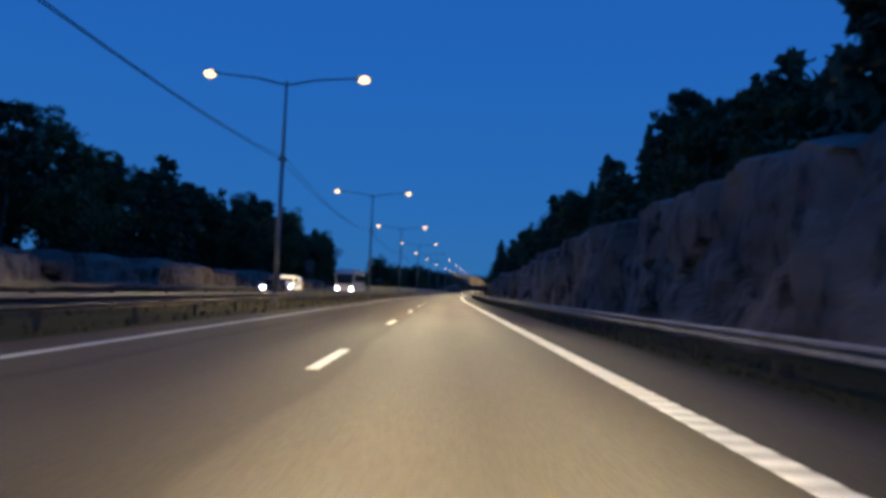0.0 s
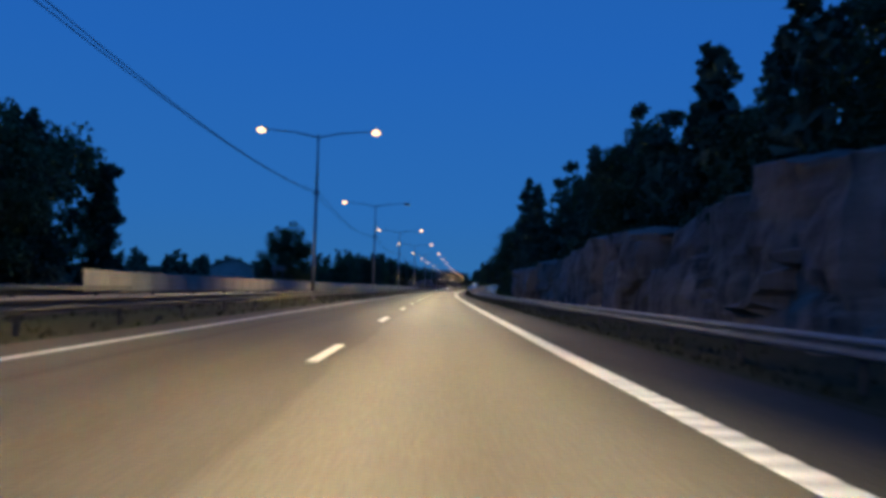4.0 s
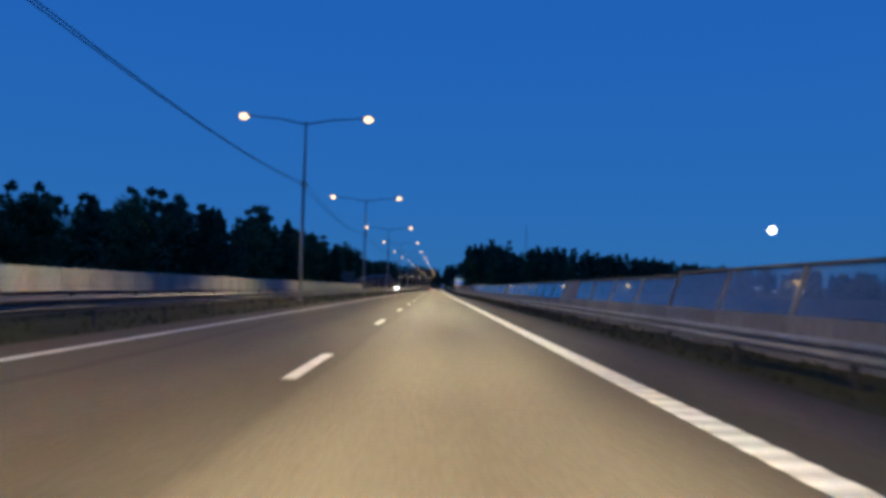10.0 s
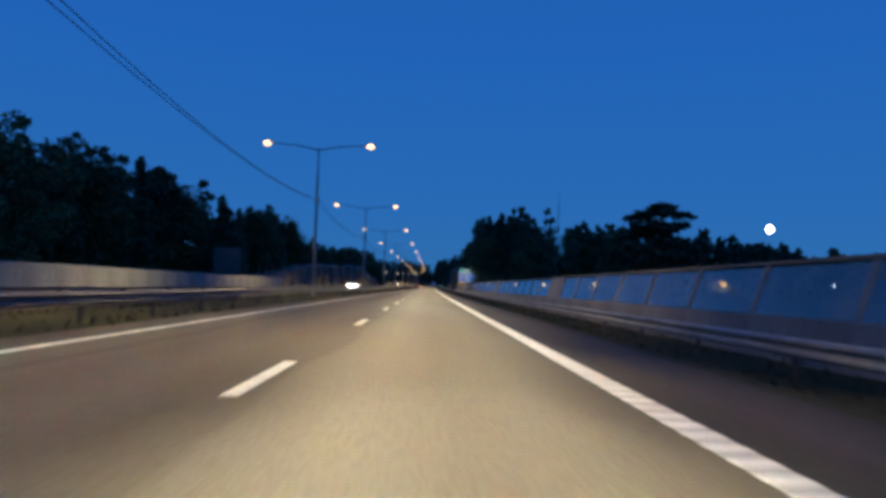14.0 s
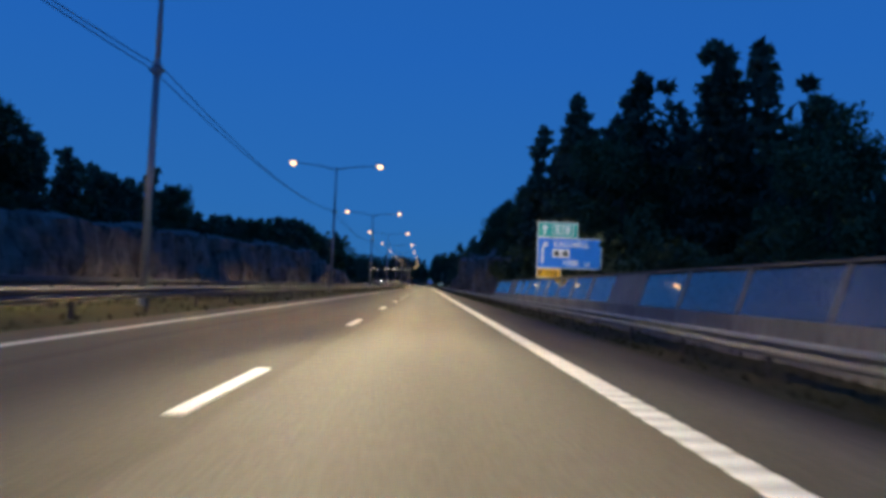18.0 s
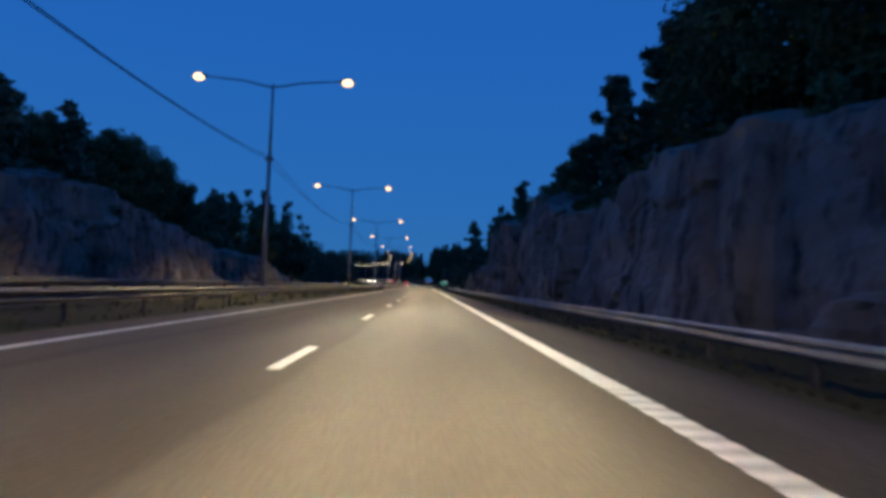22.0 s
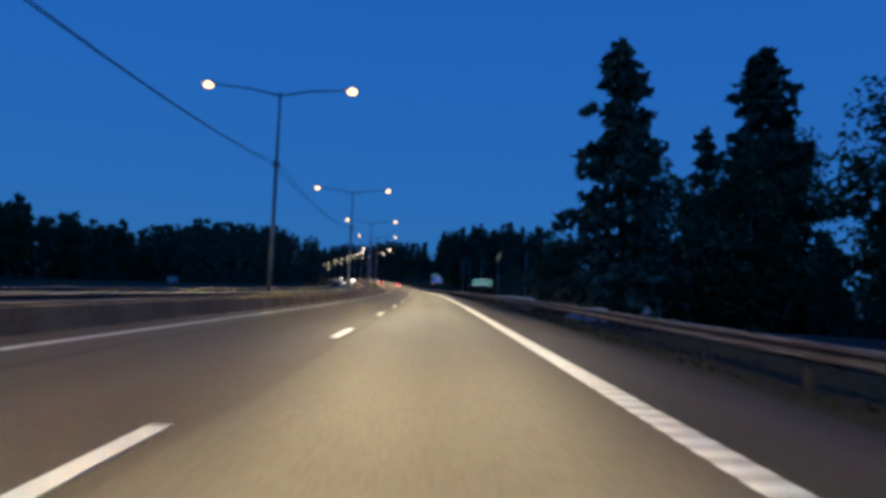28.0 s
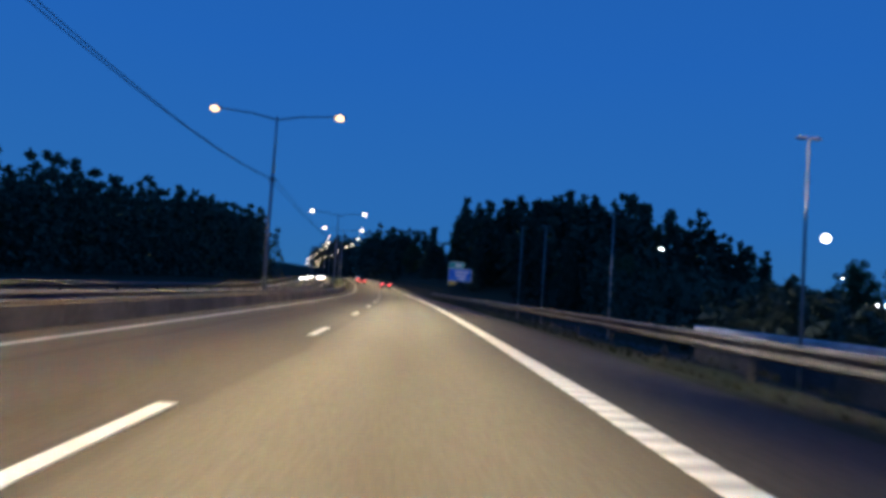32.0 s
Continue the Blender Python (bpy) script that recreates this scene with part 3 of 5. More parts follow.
def noise_wall(u, a, b, top, clear, label, panel=4.0):
    """Concrete foot, uprights and either glass or concrete panels between them."""
    ob = thing("noise_wall", pose(0, 0, 0), label, "noise wall")
    z_foot = 0.67 if clear else 0.55
    post_me = pane_me = foot_me = cap_me = None
    n = int((b - a) / panel)
    for k in range(n + 1):
        s = a + k * panel
        z = float(road_z(s, u))
        m = pose(*place(s, u, z), 0, 0, heading(s))
        if k < n:
            mp = pose(*place(s + panel / 2, u, z), 0, 0, heading(s))
            if foot_me is None:
                bm = bm_new()
                box(bm, 0, 0, z_foot / 2 - 0.25, 0.24, panel - 0.006, z_foot + 0.5, 0.004)
                p = part("foot_slab", bm, CONCRETE, ob)
                foot_me = p.data
            else:
                p = new("foot_slab", foot_me)
                p.parent = ob
            p.matrix_basis = mp
            opaque = (not clear) or k % 9 == 4
            bm = bm_new()
            box(bm, 0, 0, (z_foot + top) / 2, 0.12 if opaque else 0.03, panel - 0.14, top - z_foot - 0.02, 0.01)
            lean_back(bm, z_foot, clear)
            if opaque:
                if pane_me is None:
                    p = part("panel", bm, CONCRETE, ob)
                    pane_me = p.data
                else:
                    bm.free()
                    p = new("panel", pane_me)
                    p.parent = ob
            else:
                if cap_me is None:
                    p = part("pane", bm, SCREEN, ob)
                    cap_me = p.data
                else:
                    bm.free()
                    p = new("pane", cap_me)
                    p.parent = ob
            p.matrix_basis = mp
        if post_me is None:
            bm = bm_new()
            box(bm, 0, 0, z_foot / 2 - 0.2, 0.18, 0.14, z_foot + 0.40)
            box(bm, 0, 0, (z_foot + top) / 2 + 0.005, 0.12, 0.11, top - z_foot + 0.03, 0.015)
            lean_back(bm, z_foot, clear)
            p = part("upright", bm, CONCRETE, ob)
            post_me = p.data
        else:
            p = new("upright", post_me)
            p.parent = ob
        p.matrix_basis = m
    verts, faces = [], []
    ss = steps(a, b, panel)
    for s in ss:
        x, _ = axis(s)
        z = float(road_z(s, u)) + top
        x = x + (0.35 * (top - z_foot) if clear else 0)
        verts += [(float(x) + u - 0.1, s, z), (float(x) + u - 0.1, s, z + 0.07), (float(x) + u + 0.1, s, z + 0.07), (float(x) + u + 0.1, s, z)]
    for i in range(len(ss) - 1):
        for j in range(4):
            p, q = 4 * i + j, 4 * i + (j + 1) % 4
            faces.append((p, q, q + 4, p + 4))
    raw("top_rail", verts, faces, CONCRETE if not clear else STEEL, ob)
    return ob


for a, b, top in ((224, 332, 1.72), (332, 420, 1.62), (420, 632, 1.78)):
    noise_wall(16.3, a, b, top, True, "noise wall of dusty glass panes on a concrete foot")
noise_wall(-16.0, 176, 560, 1.68, False, "long pale concrete noise wall beyond the oncoming carriageway")


# ---- blasted rock faces ----
def rock_face(name, a, b, u, table, side, label, seed, end=6.0):
    """A craggy wall of blasted rock: rounded blocks parted by cracks, ledges; the top runs back into the hillside."""
    rng = np.random.RandomState(seed)
    ss = np.arange(a, b + 0.1, 0.36)
    rows = np.concatenate([np.linspace(0, 1, 30), [1.02, 1.03]])
    # blocks of different depth, broken along joints
    edges = np.cumsum(rng.uniform(2.5, 8.0, 400)) + a - 10
    depth = rng.uniform(-0.7, 0.6, 401)
    lean = rng.uniform(0.02, 0.15, 401)
    verts = []
    for s in ss:
        x, _ = axis(s)
        h = float(ramp(s, table))
        k = int(np.searchsorted(edges, s))
        taper = float(smooth(a, a + 6, s) * (1 - smooth(b - end, b, s)))
        h = h * (0.35 + 0.65 * taper)
        h += 0.6 * noise.noise((s * 0.23, seed, 0.5)) + 0.35 * noise.noise((s * 0.9, seed, 3.5))
        h = max(h, 0.4)
        for q in rows:
            z = -0.8 + q * (h + 0.8)
            warp = 1.2 * noise.noise((s * 0.3, z * 0.3, seed + 2.0))
            far, pts = noise.voronoi(((s + warp) / 6.2, (z + warp) / 5.8, seed * 3.7))
            swell = min(1.0, (far[1] - far[0]) * 2.4)
            small, _p = noise.voronoi(((s + warp) / 1.3, z / 1.0, seed * 5.1 + 4))
            chip = min(1.0, (small[1] - small[0]) * 3.0)
            d = depth[k] + lean[k] * z + 1.1 * noise.noise((pts[0][0] * 5.3, pts[0][1] * 4.1, seed)) - 0.36 * swell ** 0.6 - 0.045 * chip ** 0.5
            d += 0.35 * noise.noise((s * 0.35, z * 0.5, seed)) + 0.10 * noise.noise((s * 1.1, z * 1.4, seed + 9)) + 0.06 * noise.noise((s * 0.5, z * 2.6, seed + 1)) + 0.04 * noise.noise((s * 3.1, z * 2.9, seed + 5))
            if q > 1.025:
                d, z = d + 4.5, z + 0.1
            elif q > 1.01:
                d, z = d + 1.6, z + 0.25
            verts.append((float(x) + side * (u + 0.4 + d), s, float(road_z(s, side * 14)) + z))
    n = len(rows)
    i, j = np.meshgrid(np.arange(len(ss) - 1), np.arange(n - 1), indexing="ij")
    p = (i * n + j).ravel()
    faces = np.stack([p, p + 1, p + n + 1, p + n], 1)
    if side > 0:
        faces = faces[:, ::-1]
    ob = raw(name, verts, faces, ROCK)
    return tagged(ob, label, "rock face", kind="structure")


rock_face("rock_face_1", -60, 223, 18.0, HILL_R, 1, "dark grey blasted rock cutting topped by trees", 3)
rock_face("rock_face_2", 634, 790, 18.5, HILL_R, 1, "tall dark blasted rock cutting with vertical cracks", 7, 1.2)
rock_face("rock_face_3", 784, 852, 18.6, HILL_R, 1, "low sloping dark rock outcrop beside the verge", 12)
rock_face("rock_face_4", -60, 172, 18.5, HILL_L, -1, "low grey rock bank beyond the oncoming carriageway", 21)
rock_face("rock_face_5", 570, 842, 19.0, HILL_L, -1, "brown-grey blasted rock cutting beyond the oncoming carriageway", 33)


# ---- trees ----
def leaf_cloud(centres, radii, per, size, rng, droop=0.0, flat=1.0):
    """Many small leaf sprays round the centres: arrays of verts and faces, each spray one ragged blade."""
    c = np.repeat(np.asarray(centres, float), per, 0)
    r = np.repeat(np.asarray(radii, float), per)
    d = rng.normal(size=(len(c), 3))
    d /= np.linalg.norm(d, axis=1)[:, None]
    rad = r * rng.uniform(0.35, 1.0, len(c)) ** 0.6
    p = c + d * rad[:, None] * np.array([1, 1, flat])
    a = rng.normal(size=(len(c), 3))
    a[:, 2] -= droop
    a /= np.linalg.norm(a, axis=1)[:, None]
    b = np.cross(a, rng.normal(size=(len(c), 3)))
    b /= np.linalg.norm(b, axis=1)[:, None] + 1e-9
    k = size * rng.uniform(0.6, 1.3, len(c))[:, None]
    v = np.stack([p - a * k + b * k * 0.5, p + a * k, p - a * k * 0.7 - b * k * 0.6], 1).reshape(-1, 3)
    f = np.arange(len(v)).reshape(-1, 3)
    return v, f


def limb_mesh(segments, n=7):
    bm = bm_new()
    for a, b, ra, rb in segments:
        rod(bm, a, b, ra, rb, n)
    return bm


def spruce(seed, h):
    rng = np.random.RandomState(seed)
    ob = thing("spruce_tree", pose(0, 0, 0), "tall dark spruce tree with drooping boughs", "tree", "conifers beside the road")
    segs = [((0, 0, -0.5), (0.05, 0, h * 0.5), 0.20, 0.12), ((0.05, 0, h * 0.5), (0, 0.05, h * 0.98), 0.12, 0.02)]
    cs, rs = [], []
    z = h * rng.uniform(0.08, 0.16)
    while z < h * 0.97:
        q = z / h
        reach = (1 - q) ** 0.8 * h * 0.19 + 0.25
        reach *= rng.uniform(0.7, 1.15)
        m = int(5 + 3 * (1 - q))
        off = rng.uniform(0, 6.28)
        for i in range(m):
            if rng.rand() < 0.22:
                continue
            an = off + i * 6.283 / m + rng.uniform(-0.3, 0.3)
            L = reach * rng.uniform(0.6, 1.2)
            tip = np.array([math.cos(an) * L, math.sin(an) * L, z - 0.28 * L])
            segs.append(((0, 0, z), tuple(tip), 0.03, 0.01))
            for t in (0.55, 1.0):
                cs.append(np.array([0, 0, z]) * (1 - t) + tip * t)
                rs.append(0.22 + 0.26 * reach * (1.15 - t * 0.6))
        z += rng.uniform(0.35, 0.7)
    cs.append((0, 0, h * 0.98))
    rs.append(0.25)
    v, f = leaf_cloud(cs, rs, 20, 0.30, rng, 0.9, 0.55)
    part("trunk", limb_mesh(segs, 5), BARK, ob)
    raw("crown", v, f, NEEDLES, ob)
    return ob


def pine(seed, h):
    rng = np.random.RandomState(seed)
    ob = thing("pine_tree", pose(0, 0, 0), "tall pine tree with a bare trunk and ragged crown", "tree", "conifers beside the road")
    segs, cs, rs = [], [], []
    p = np.array([0.0, 0, -0.5])
    top = [p]
    for k in range(6):
        p = np.array([rng.uniform(-0.25, 0.25), rng.uniform(-0.25, 0.25), h * (k + 1) / 6 * 0.97])
        top.append(p)
    for k in range(6):
        segs.append((tuple(top[k]), tuple(top[k + 1]), 0.22 * (1 - k / 7.5), 0.22 * (1 - (k + 1) / 7.5)))
    zz = h * rng.uniform(0.30, 0.42)
    while zz < h * 0.96:
        q = (zz / h)
        i = min(5, int(q / 0.97 * 6))
        t = (zz - top[i][2]) / max(0.1, top[i + 1][2] - top[i][2])
        base = top[i] * (1 - t) + top[i + 1] * t
        an = rng.uniform(0, 6.283)
        L = h * rng.uniform(0.09, 0.19) * (1.0 - 0.55 * max(0, q - 0.6) / 0.4)
        tip = base + np.array([math.cos(an) * L, math.sin(an) * L, L * rng.uniform(-0.05, 0.45)])
        segs.append((tuple(base), tuple(tip), 0.06, 0.02))
        for t in (0.55, 0.8, 1.0, 1.1):
            cs.append(base * (1 - t) + tip * t + rng.uniform(-0.3, 0.3, 3))
            rs.append(rng.uniform(0.55, 1.0) * h / 16)
        zz += rng.uniform(0.22, 0.55)
    cs.append(top[-1])
    rs.append(0.8)
    v, f = leaf_cloud(cs, rs, 50, 0.30, rng, 0.0, 0.75)
    part("trunk", limb_mesh(segs, 6), BARK, ob)
    raw("crown", v, f, NEEDLES, ob)
    return ob


def birch(seed, h, white=True):
    rng = np.random.RandomState(seed)
    ob = thing("birch_tree", pose(0, 0, 0), "leafy birch tree with hanging outer twigs" if white else "broad leafy tree with a rounded crown", "tree", "leafy trees beside the road")
    segs, cs, rs = [], [], []
    segs.append(((0, 0, -0.5), (0.1, 0.1, h * 0.45), 0.19, 0.12))
    segs.append(((0.1, 0.1, h * 0.45), (0, 0.2, h * 0.95), 0.12, 0.02))
    for k in range(22 if white else 26):
        z = h * rng.uniform(0.16 if not white else 0.22, 0.92)
        an = rng.uniform(0, 6.283)
        w = math.sin(min(1, max(0.05, (z / h - 0.06) / 0.94)) * 3.14159) ** 0.6
        L = h * (0.22 if white else 0.30) * w * rng.uniform(0.6, 1.15)
        base = np.array([0.05, 0.1, z * 0.92])
        tip = base + np.array([math.cos(an) * L, math.sin(an) * L, L * rng.uniform(0.1, 0.6)])
        segs.append((tuple(base), tuple(tip), 0.05, 0.015))
        for t in (0.5, 0.8, 1.05):
            c = base * (1 - t) + tip * t + rng.uniform(-0.35, 0.35, 3)
            cs.append(c)
            rs.append(rng.uniform(0.8, 1.35) * h / 13)
            if white and rng.rand() < 0.6:
                cs.append(c - np.array([0, 0, rng.uniform(0.7, 1.6)]))
                rs.append(0.45 * h / 13)
    cs.append((0, 0.2, h * 0.95))
    rs.append(0.7)
    v, f = leaf_cloud(cs, rs, 84 if white else 90, 0.19, rng, 0.5 if white else 0.1, 1.0)
    part("trunk", limb_mesh(segs, 6), WHITE_BARK if white else BARK, ob)
    raw("crown", v, f, LEAVES, ob)
    return ob


def bush(seed, h):
    rng = np.random.RandomState(seed)
    ob = thing("bush", pose(0, 0, 0), "dark leafy bush of uneven height", "bush", "bushes on the bank")
    segs, cs, rs = [], [], []
    for k in range(9):
        an, L = rng.uniform(0, 6.283), rng.uniform(0.2, 0.75) * h
        tip = (math.cos(an) * L, math.sin(an) * L, h * rng.uniform(0.4, 0.95))
        segs.append(((0, 0, -0.2), tip, 0.04, 0.012))
        cs += [tip, tuple(np.array(tip) * 0.6)]
        rs += [h * 0.26, h * 0.26]
    v, f = leaf_cloud(cs, rs, 100, 0.16, rng, 0.1, 0.8)
    part("trunk", limb_mesh(segs, 5), BARK, ob)
    raw("leaves", v, f, LEAVES, ob)
    return ob


# one of each shape; the first stands at its own place, the rest are copies
KINDS = {"spruce": [spruce(11, 16), spruce(12, 16), spruce(13, 16)],
         "pine": [pine(21, 16), pine(22, 16), pine(23, 16)],
         "birch": [birch(31, 13), birch(32, 13)],
         "broad": [birch(41, 11, False), birch(42, 11, False)],
         "bush": [bush(51, 2.4), bush(52, 2.4)]}
BASE_H = {"spruce": 16.0, "pine": 16.0, "birch": 13.0, "broad": 11.0, "bush": 2.4}
used = set()
tree_rng = random.Random(5)


def plant(kind, s, u, h, z=None, pick=None):
    own = random.Random(round(s * 31 + u * 17))
    src = own.choice(KINDS[kind]) if pick is None else KINDS[kind][pick]
    k = h / BASE_H[kind]
    zz = (float(ground_z(s, u)) if z is None else z) - 0.05
    wide = k * own.uniform(0.92, 1.15)
    m = pose(*place(s, u, zz), own.uniform(-2, 2), own.uniform(-2, 2), own.uniform(0, 360))
    if src.name not in used:
        used.add(src.name)
        ob = src
        ob.matrix_basis = m
    else:
        ob = copy_thing(src, m)
    ob.scale = (wide, wide, k)
    return ob


TOP_R = [(-60, 15), (30, 15), (58, 16.5), (76, 19), (92, 18.5), (107, 17.5), (131, 17), (146, 15.8), (173, 17), (200, 18.5), (229, 19.8), (238, 16.2), (250, 14.5), (300, 14.5), (560, 17), (600, 19), (640, 22), (672, 18.5), (690, 19.5), (718, 23), (735, 22.5), (746, 18), (760, 15), (780, 13), (797, 12.5), (810, 16.5), (830, 17.5), (850, 15)]
TOP_L = [(-60, 17), (56, 17), (77, 14.2), (100, 15.6), (150, 17.5), (160, 15.5), (198, 15.2), (208, 11), (230, 9), (346, 7), (392, 10), (443, 16.5), (490, 15), (522, 15.5), (540, 18.2), (556, 17), (575, 14.8), (600, 18), (633, 11.5), (650, 14), (672, 10), (725, 14), (739, 15.8), (750, 16), (762, 17.4), (772, 16.5), (777, 14.5), (782, 8.5), (788, 9), (797, 15), (805, 14), (816, 17), (825, 16), (835, 21), (845, 18.5), (880, 18)]


def row(kinds, a, b, gap, u0, u1, lo, hi):
    """Trees scattered in a belt from a to b along the road, u0 to u1 across; lo, hi: share of the belt's full height."""
    s = a
    while s < b:
        ss, u = s + tree_rng.uniform(-gap, gap) * 0.4, tree_rng.uniform(u0, u1)
        top = float(ramp(ss, TOP_R if u > 0 else TOP_L))
        h = (top - float(ground_z(ss, u))) * tree_rng.uniform(lo, hi)
        plant(tree_rng.choice(kinds), ss, u, max(2.5, h))
        s += gap


def shrubs(kinds, a, b, gap, u0, u1, h0, h1):
    s = a
    while s < b:
        plant(tree_rng.choice(kinds), s + tree_rng.uniform(-gap, gap) * 0.4, tree_rng.uniform(u0, u1), tree_rng.uniform(h0, h1))
        s += gap


# right-hand side
row(["pine", "pine", "spruce", "broad"], -20, 120, 4.2, 23.4, 27, 0.6, 1.0)
row(["pine", "spruce", "pine"], -20, 215, 5.4, 26, 34, 0.7, 1.0)
row(["spruce", "broad", "birch"], 110, 216, 3.8, 23.4, 27, 0.6, 0.9)
shrubs(["bush", "broad"], 112, 224, 4.0, 23.3, 24.5, 2.0, 4.0)
row(["spruce", "birch", "spruce"], 222, 300, 4.0, 21, 27, 0.65, 1.0)
row(["spruce", "pine"], 222, 300, 5.0, 27, 36, 0.8, 1.0)
shrubs(["bush"], 221, 228, 1.6, 17.4, 18.8, 1.2, 2.2)
shrubs(["broad", "bush"], 222, 230, 2.6, 19.0, 21.5, 2.6, 4.6)
plant("birch", 321, 25.2, 16.2)
plant("birch", 318, 27.5, 12.5)
plant("broad", 316, 22.5, 8.0)
plant("birch", 301, 26.0, 17.5)
big = plant("pine", 487, 26.8, 8.2, pick=1)
big.scale = (big.scale.x * 1.7, big.scale.y * 1.7, big.scale.z)
plant("broad", 493, 28.5, 5.6)
for s, u, h in ((640, 22, 20), (634, 25, 19), (628, 22.5, 15), (622, 23, 18), (617, 27, 19), (611, 24, 13), (648, 26, 15), (606, 30, 18), (600, 27, 16), (596, 32, 12.5), (590, 29, 9), (640, 32, 19), (628, 34, 18)):
    plant("spruce" if h > 14 else "broad", s, u, h)
row(["spruce", "pine", "broad"], 560, 640, 7, 40, 60, 0.6, 0.85)
for k in range(26):
    plant(tree_rng.choice(["spruce", "pine", "broad"]), tree_rng.uniform(600, 690), 36 + k * 4.4, tree_rng.uniform(10, 14))
shrubs(["bush", "broad"], 586, 640, 4, 19.5, 22, 2.5, 5)
row(["pine", "broad", "spruce"], 642, 792, 3.8, 23.5, 27, 0.55, 0.9)
row(["pine", "spruce"], 645, 800, 4.8, 27, 34, 0.7, 1.0)
row(["spruce", "spruce", "pine"], 796, 850, 3.8, 23.5, 28, 0.7, 1.0)
shrubs(["broad", "bush"], 800, 852, 4.5, 23.3, 25, 2.5, 5)
for s, u, h, kind in ((750, 24.4, 6.2, "pine"), (746, 24.0, 6.4, "broad"), (754, 24.2, 5.0, "broad"), (758, 24.2, 4.4, "broad"), (763, 24.0, 3.4, "bush"), (768, 24.2, 3.8, "broad"), (772, 23.8, 4.6, "broad"), (777, 24.0, 4.8, "birch"), (783, 23.2, 8.2, "pine"), (787, 23.4, 6.6, "pine"), (780, 23.6, 5.6, "birch"), (741, 24.2, 6.6, "pine")):
    plant(kind, s, u, h)
for tree in (plant("spruce", 911.5, 25.0, 24.2, pick=2), plant("spruce", 917.0, 39.0, 27.0)):
    tree.scale = (tree.scale.x * 1.35, tree.scale.y * 1.35, tree.scale.z)
plant("pine", 877, 31.0, 16)
plant("birch", 884, 32.0, 14.0)
plant("birch", 934, 36.0, 20.0)
plant("birch", 919, 41.0, 21.0)
plant("birch", 914, 36.5, 17.0)
plant("spruce", 928, 38.0, 22.0)
plant("birch", 936.4, 23.7, 11.2)
for s, u, top in ((1074, 90, 14.4), (1076, 86.5, 12.6), (1072, 93, 12.8), (1152, 131, 16.5), (1154, 135, 14.0), (1149, 128, 13.0)):
    plant("broad", s, u, top - float(ground_z(s, u)))
plant("broad", 960, 38.0, 8.0)
for s, u, h in ((1165, 32, 20), (1172, 36, 18), (1158, 29, 16), (1180, 34, 17)):
    plant("spruce", s, u, h)
shrubs(["broad", "bush", "spruce"], 855, 930, 5, 34, 42, 4, 8)
shrubs(["spruce", "pine", "broad"], 850, 985, 9, 64, 95, 10, 16)
shrubs(["bush", "broad"], 905, 1000, 7, 40, 46, 2, 3)
for k in range(52):
    plant(tree_rng.choice(["spruce", "spruce", "pine", "broad"]), tree_rng.uniform(1075, 1250), 26 + tree_rng.random() ** 1.4 * 28, tree_rng.uniform(9, 14))


def lip(name, a, b, gap, side, u0, u1, table, h0, h1, seed):
    """Low growth rooted on the rocks' upper ledges, one ragged mass of small leaves."""
    rng = np.random.RandomState(seed)
    cs, rs = [], []
    for s in np.arange(a, b, gap):
        s, u, h = s + rng.uniform(-0.6, 0.6), rng.uniform(u0, u1), rng.uniform(h0, h1)
        p = place(s, side * u, float(road_z(s, side * 14)) + float(ramp(s, table)) - 0.3)
        for k in range(9):
            q = rng.uniform(0.1, 1.0)
            cs.append((p.x + rng.uniform(-0.6, 0.6) * h * (1.1 - q), p.y + rng.uniform(-0.6, 0.6) * h * (1.1 - q), p.z + h * q * 0.85))
            rs.append(h * 0.26)
    v, f = leaf_cloud(cs, rs, 30, 0.20, rng, 0.1, 0.8)
    tagged(raw(name, v, f, LEAVES), "low dark bushes along the top of the rock cutting", "bushes", kind="stuff")


lip("rock_top_growth", -15, 220, 1.5, 1, 20.0, 23.2, HILL_R, 0.8, 2.3, 81)
lip("rock_top_growth", 642, 786, 1.1, 1, 20.3, 23.2, HILL_R, 0.9, 2.5, 82)
lip("rock_top_growth", 590, 822, 1.6, -1, 21.0, 23.4, HILL_L, 0.8, 2.2, 83)
# left-hand side
row(["spruce", "pine", "broad"], 10, 206, 4.0, -30, -23.6, 0.8, 1.05)
row(["spruce", "pine"], 0, 206, 6.0, -38, -30, 0.8, 1.05)
plant("birch", 268, -20.8, 13.8)
plant("birch", 266, -23.4, 12.4)
plant("broad", 277, -22.6, 10.5)
plant("broad", 272, -20.6, 8.0)
shrubs(["broad"], 272, 345, 10, -44, -30, 4, 6)
shrubs(["broad", "spruce", "birch"], 335, 400, 8, -60, -44, 7, 10)
row(["broad", "broad"], 380, 430, 4.5, -38, -29, 0.75, 1.0)
row(["spruce", "broad", "pine"], 425, 580, 4.2, -32, -23, 0.65, 1.0)
row(["spruce", "pine"], 440, 590, 6.5, -44, -33, 0.8, 1.05)
row(["broad", "birch", "spruce"], 580, 720, 4.2, -30, -23.6, 0.6, 1.0)
row(["broad", "birch", "broad"], 718, 782, 3.6, -27, -23.6, 0.82, 1.02)
row(["spruce", "broad"], 715, 880, 4.0, -32, -23.6, 0.6, 1.0)
row(["spruce", "pine"], 730, 880, 6, -46, -33, 0.75, 1.0)
for k in range(46):
    s = 885 + k * 6
    plant(tree_rng.choice(["spruce", "pine", "broad"]), s, -58 + tree_rng.uniform(-4, 4), tree_rng.uniform(9.5, 12) * (0.86 if s > 1030 else 1.0))


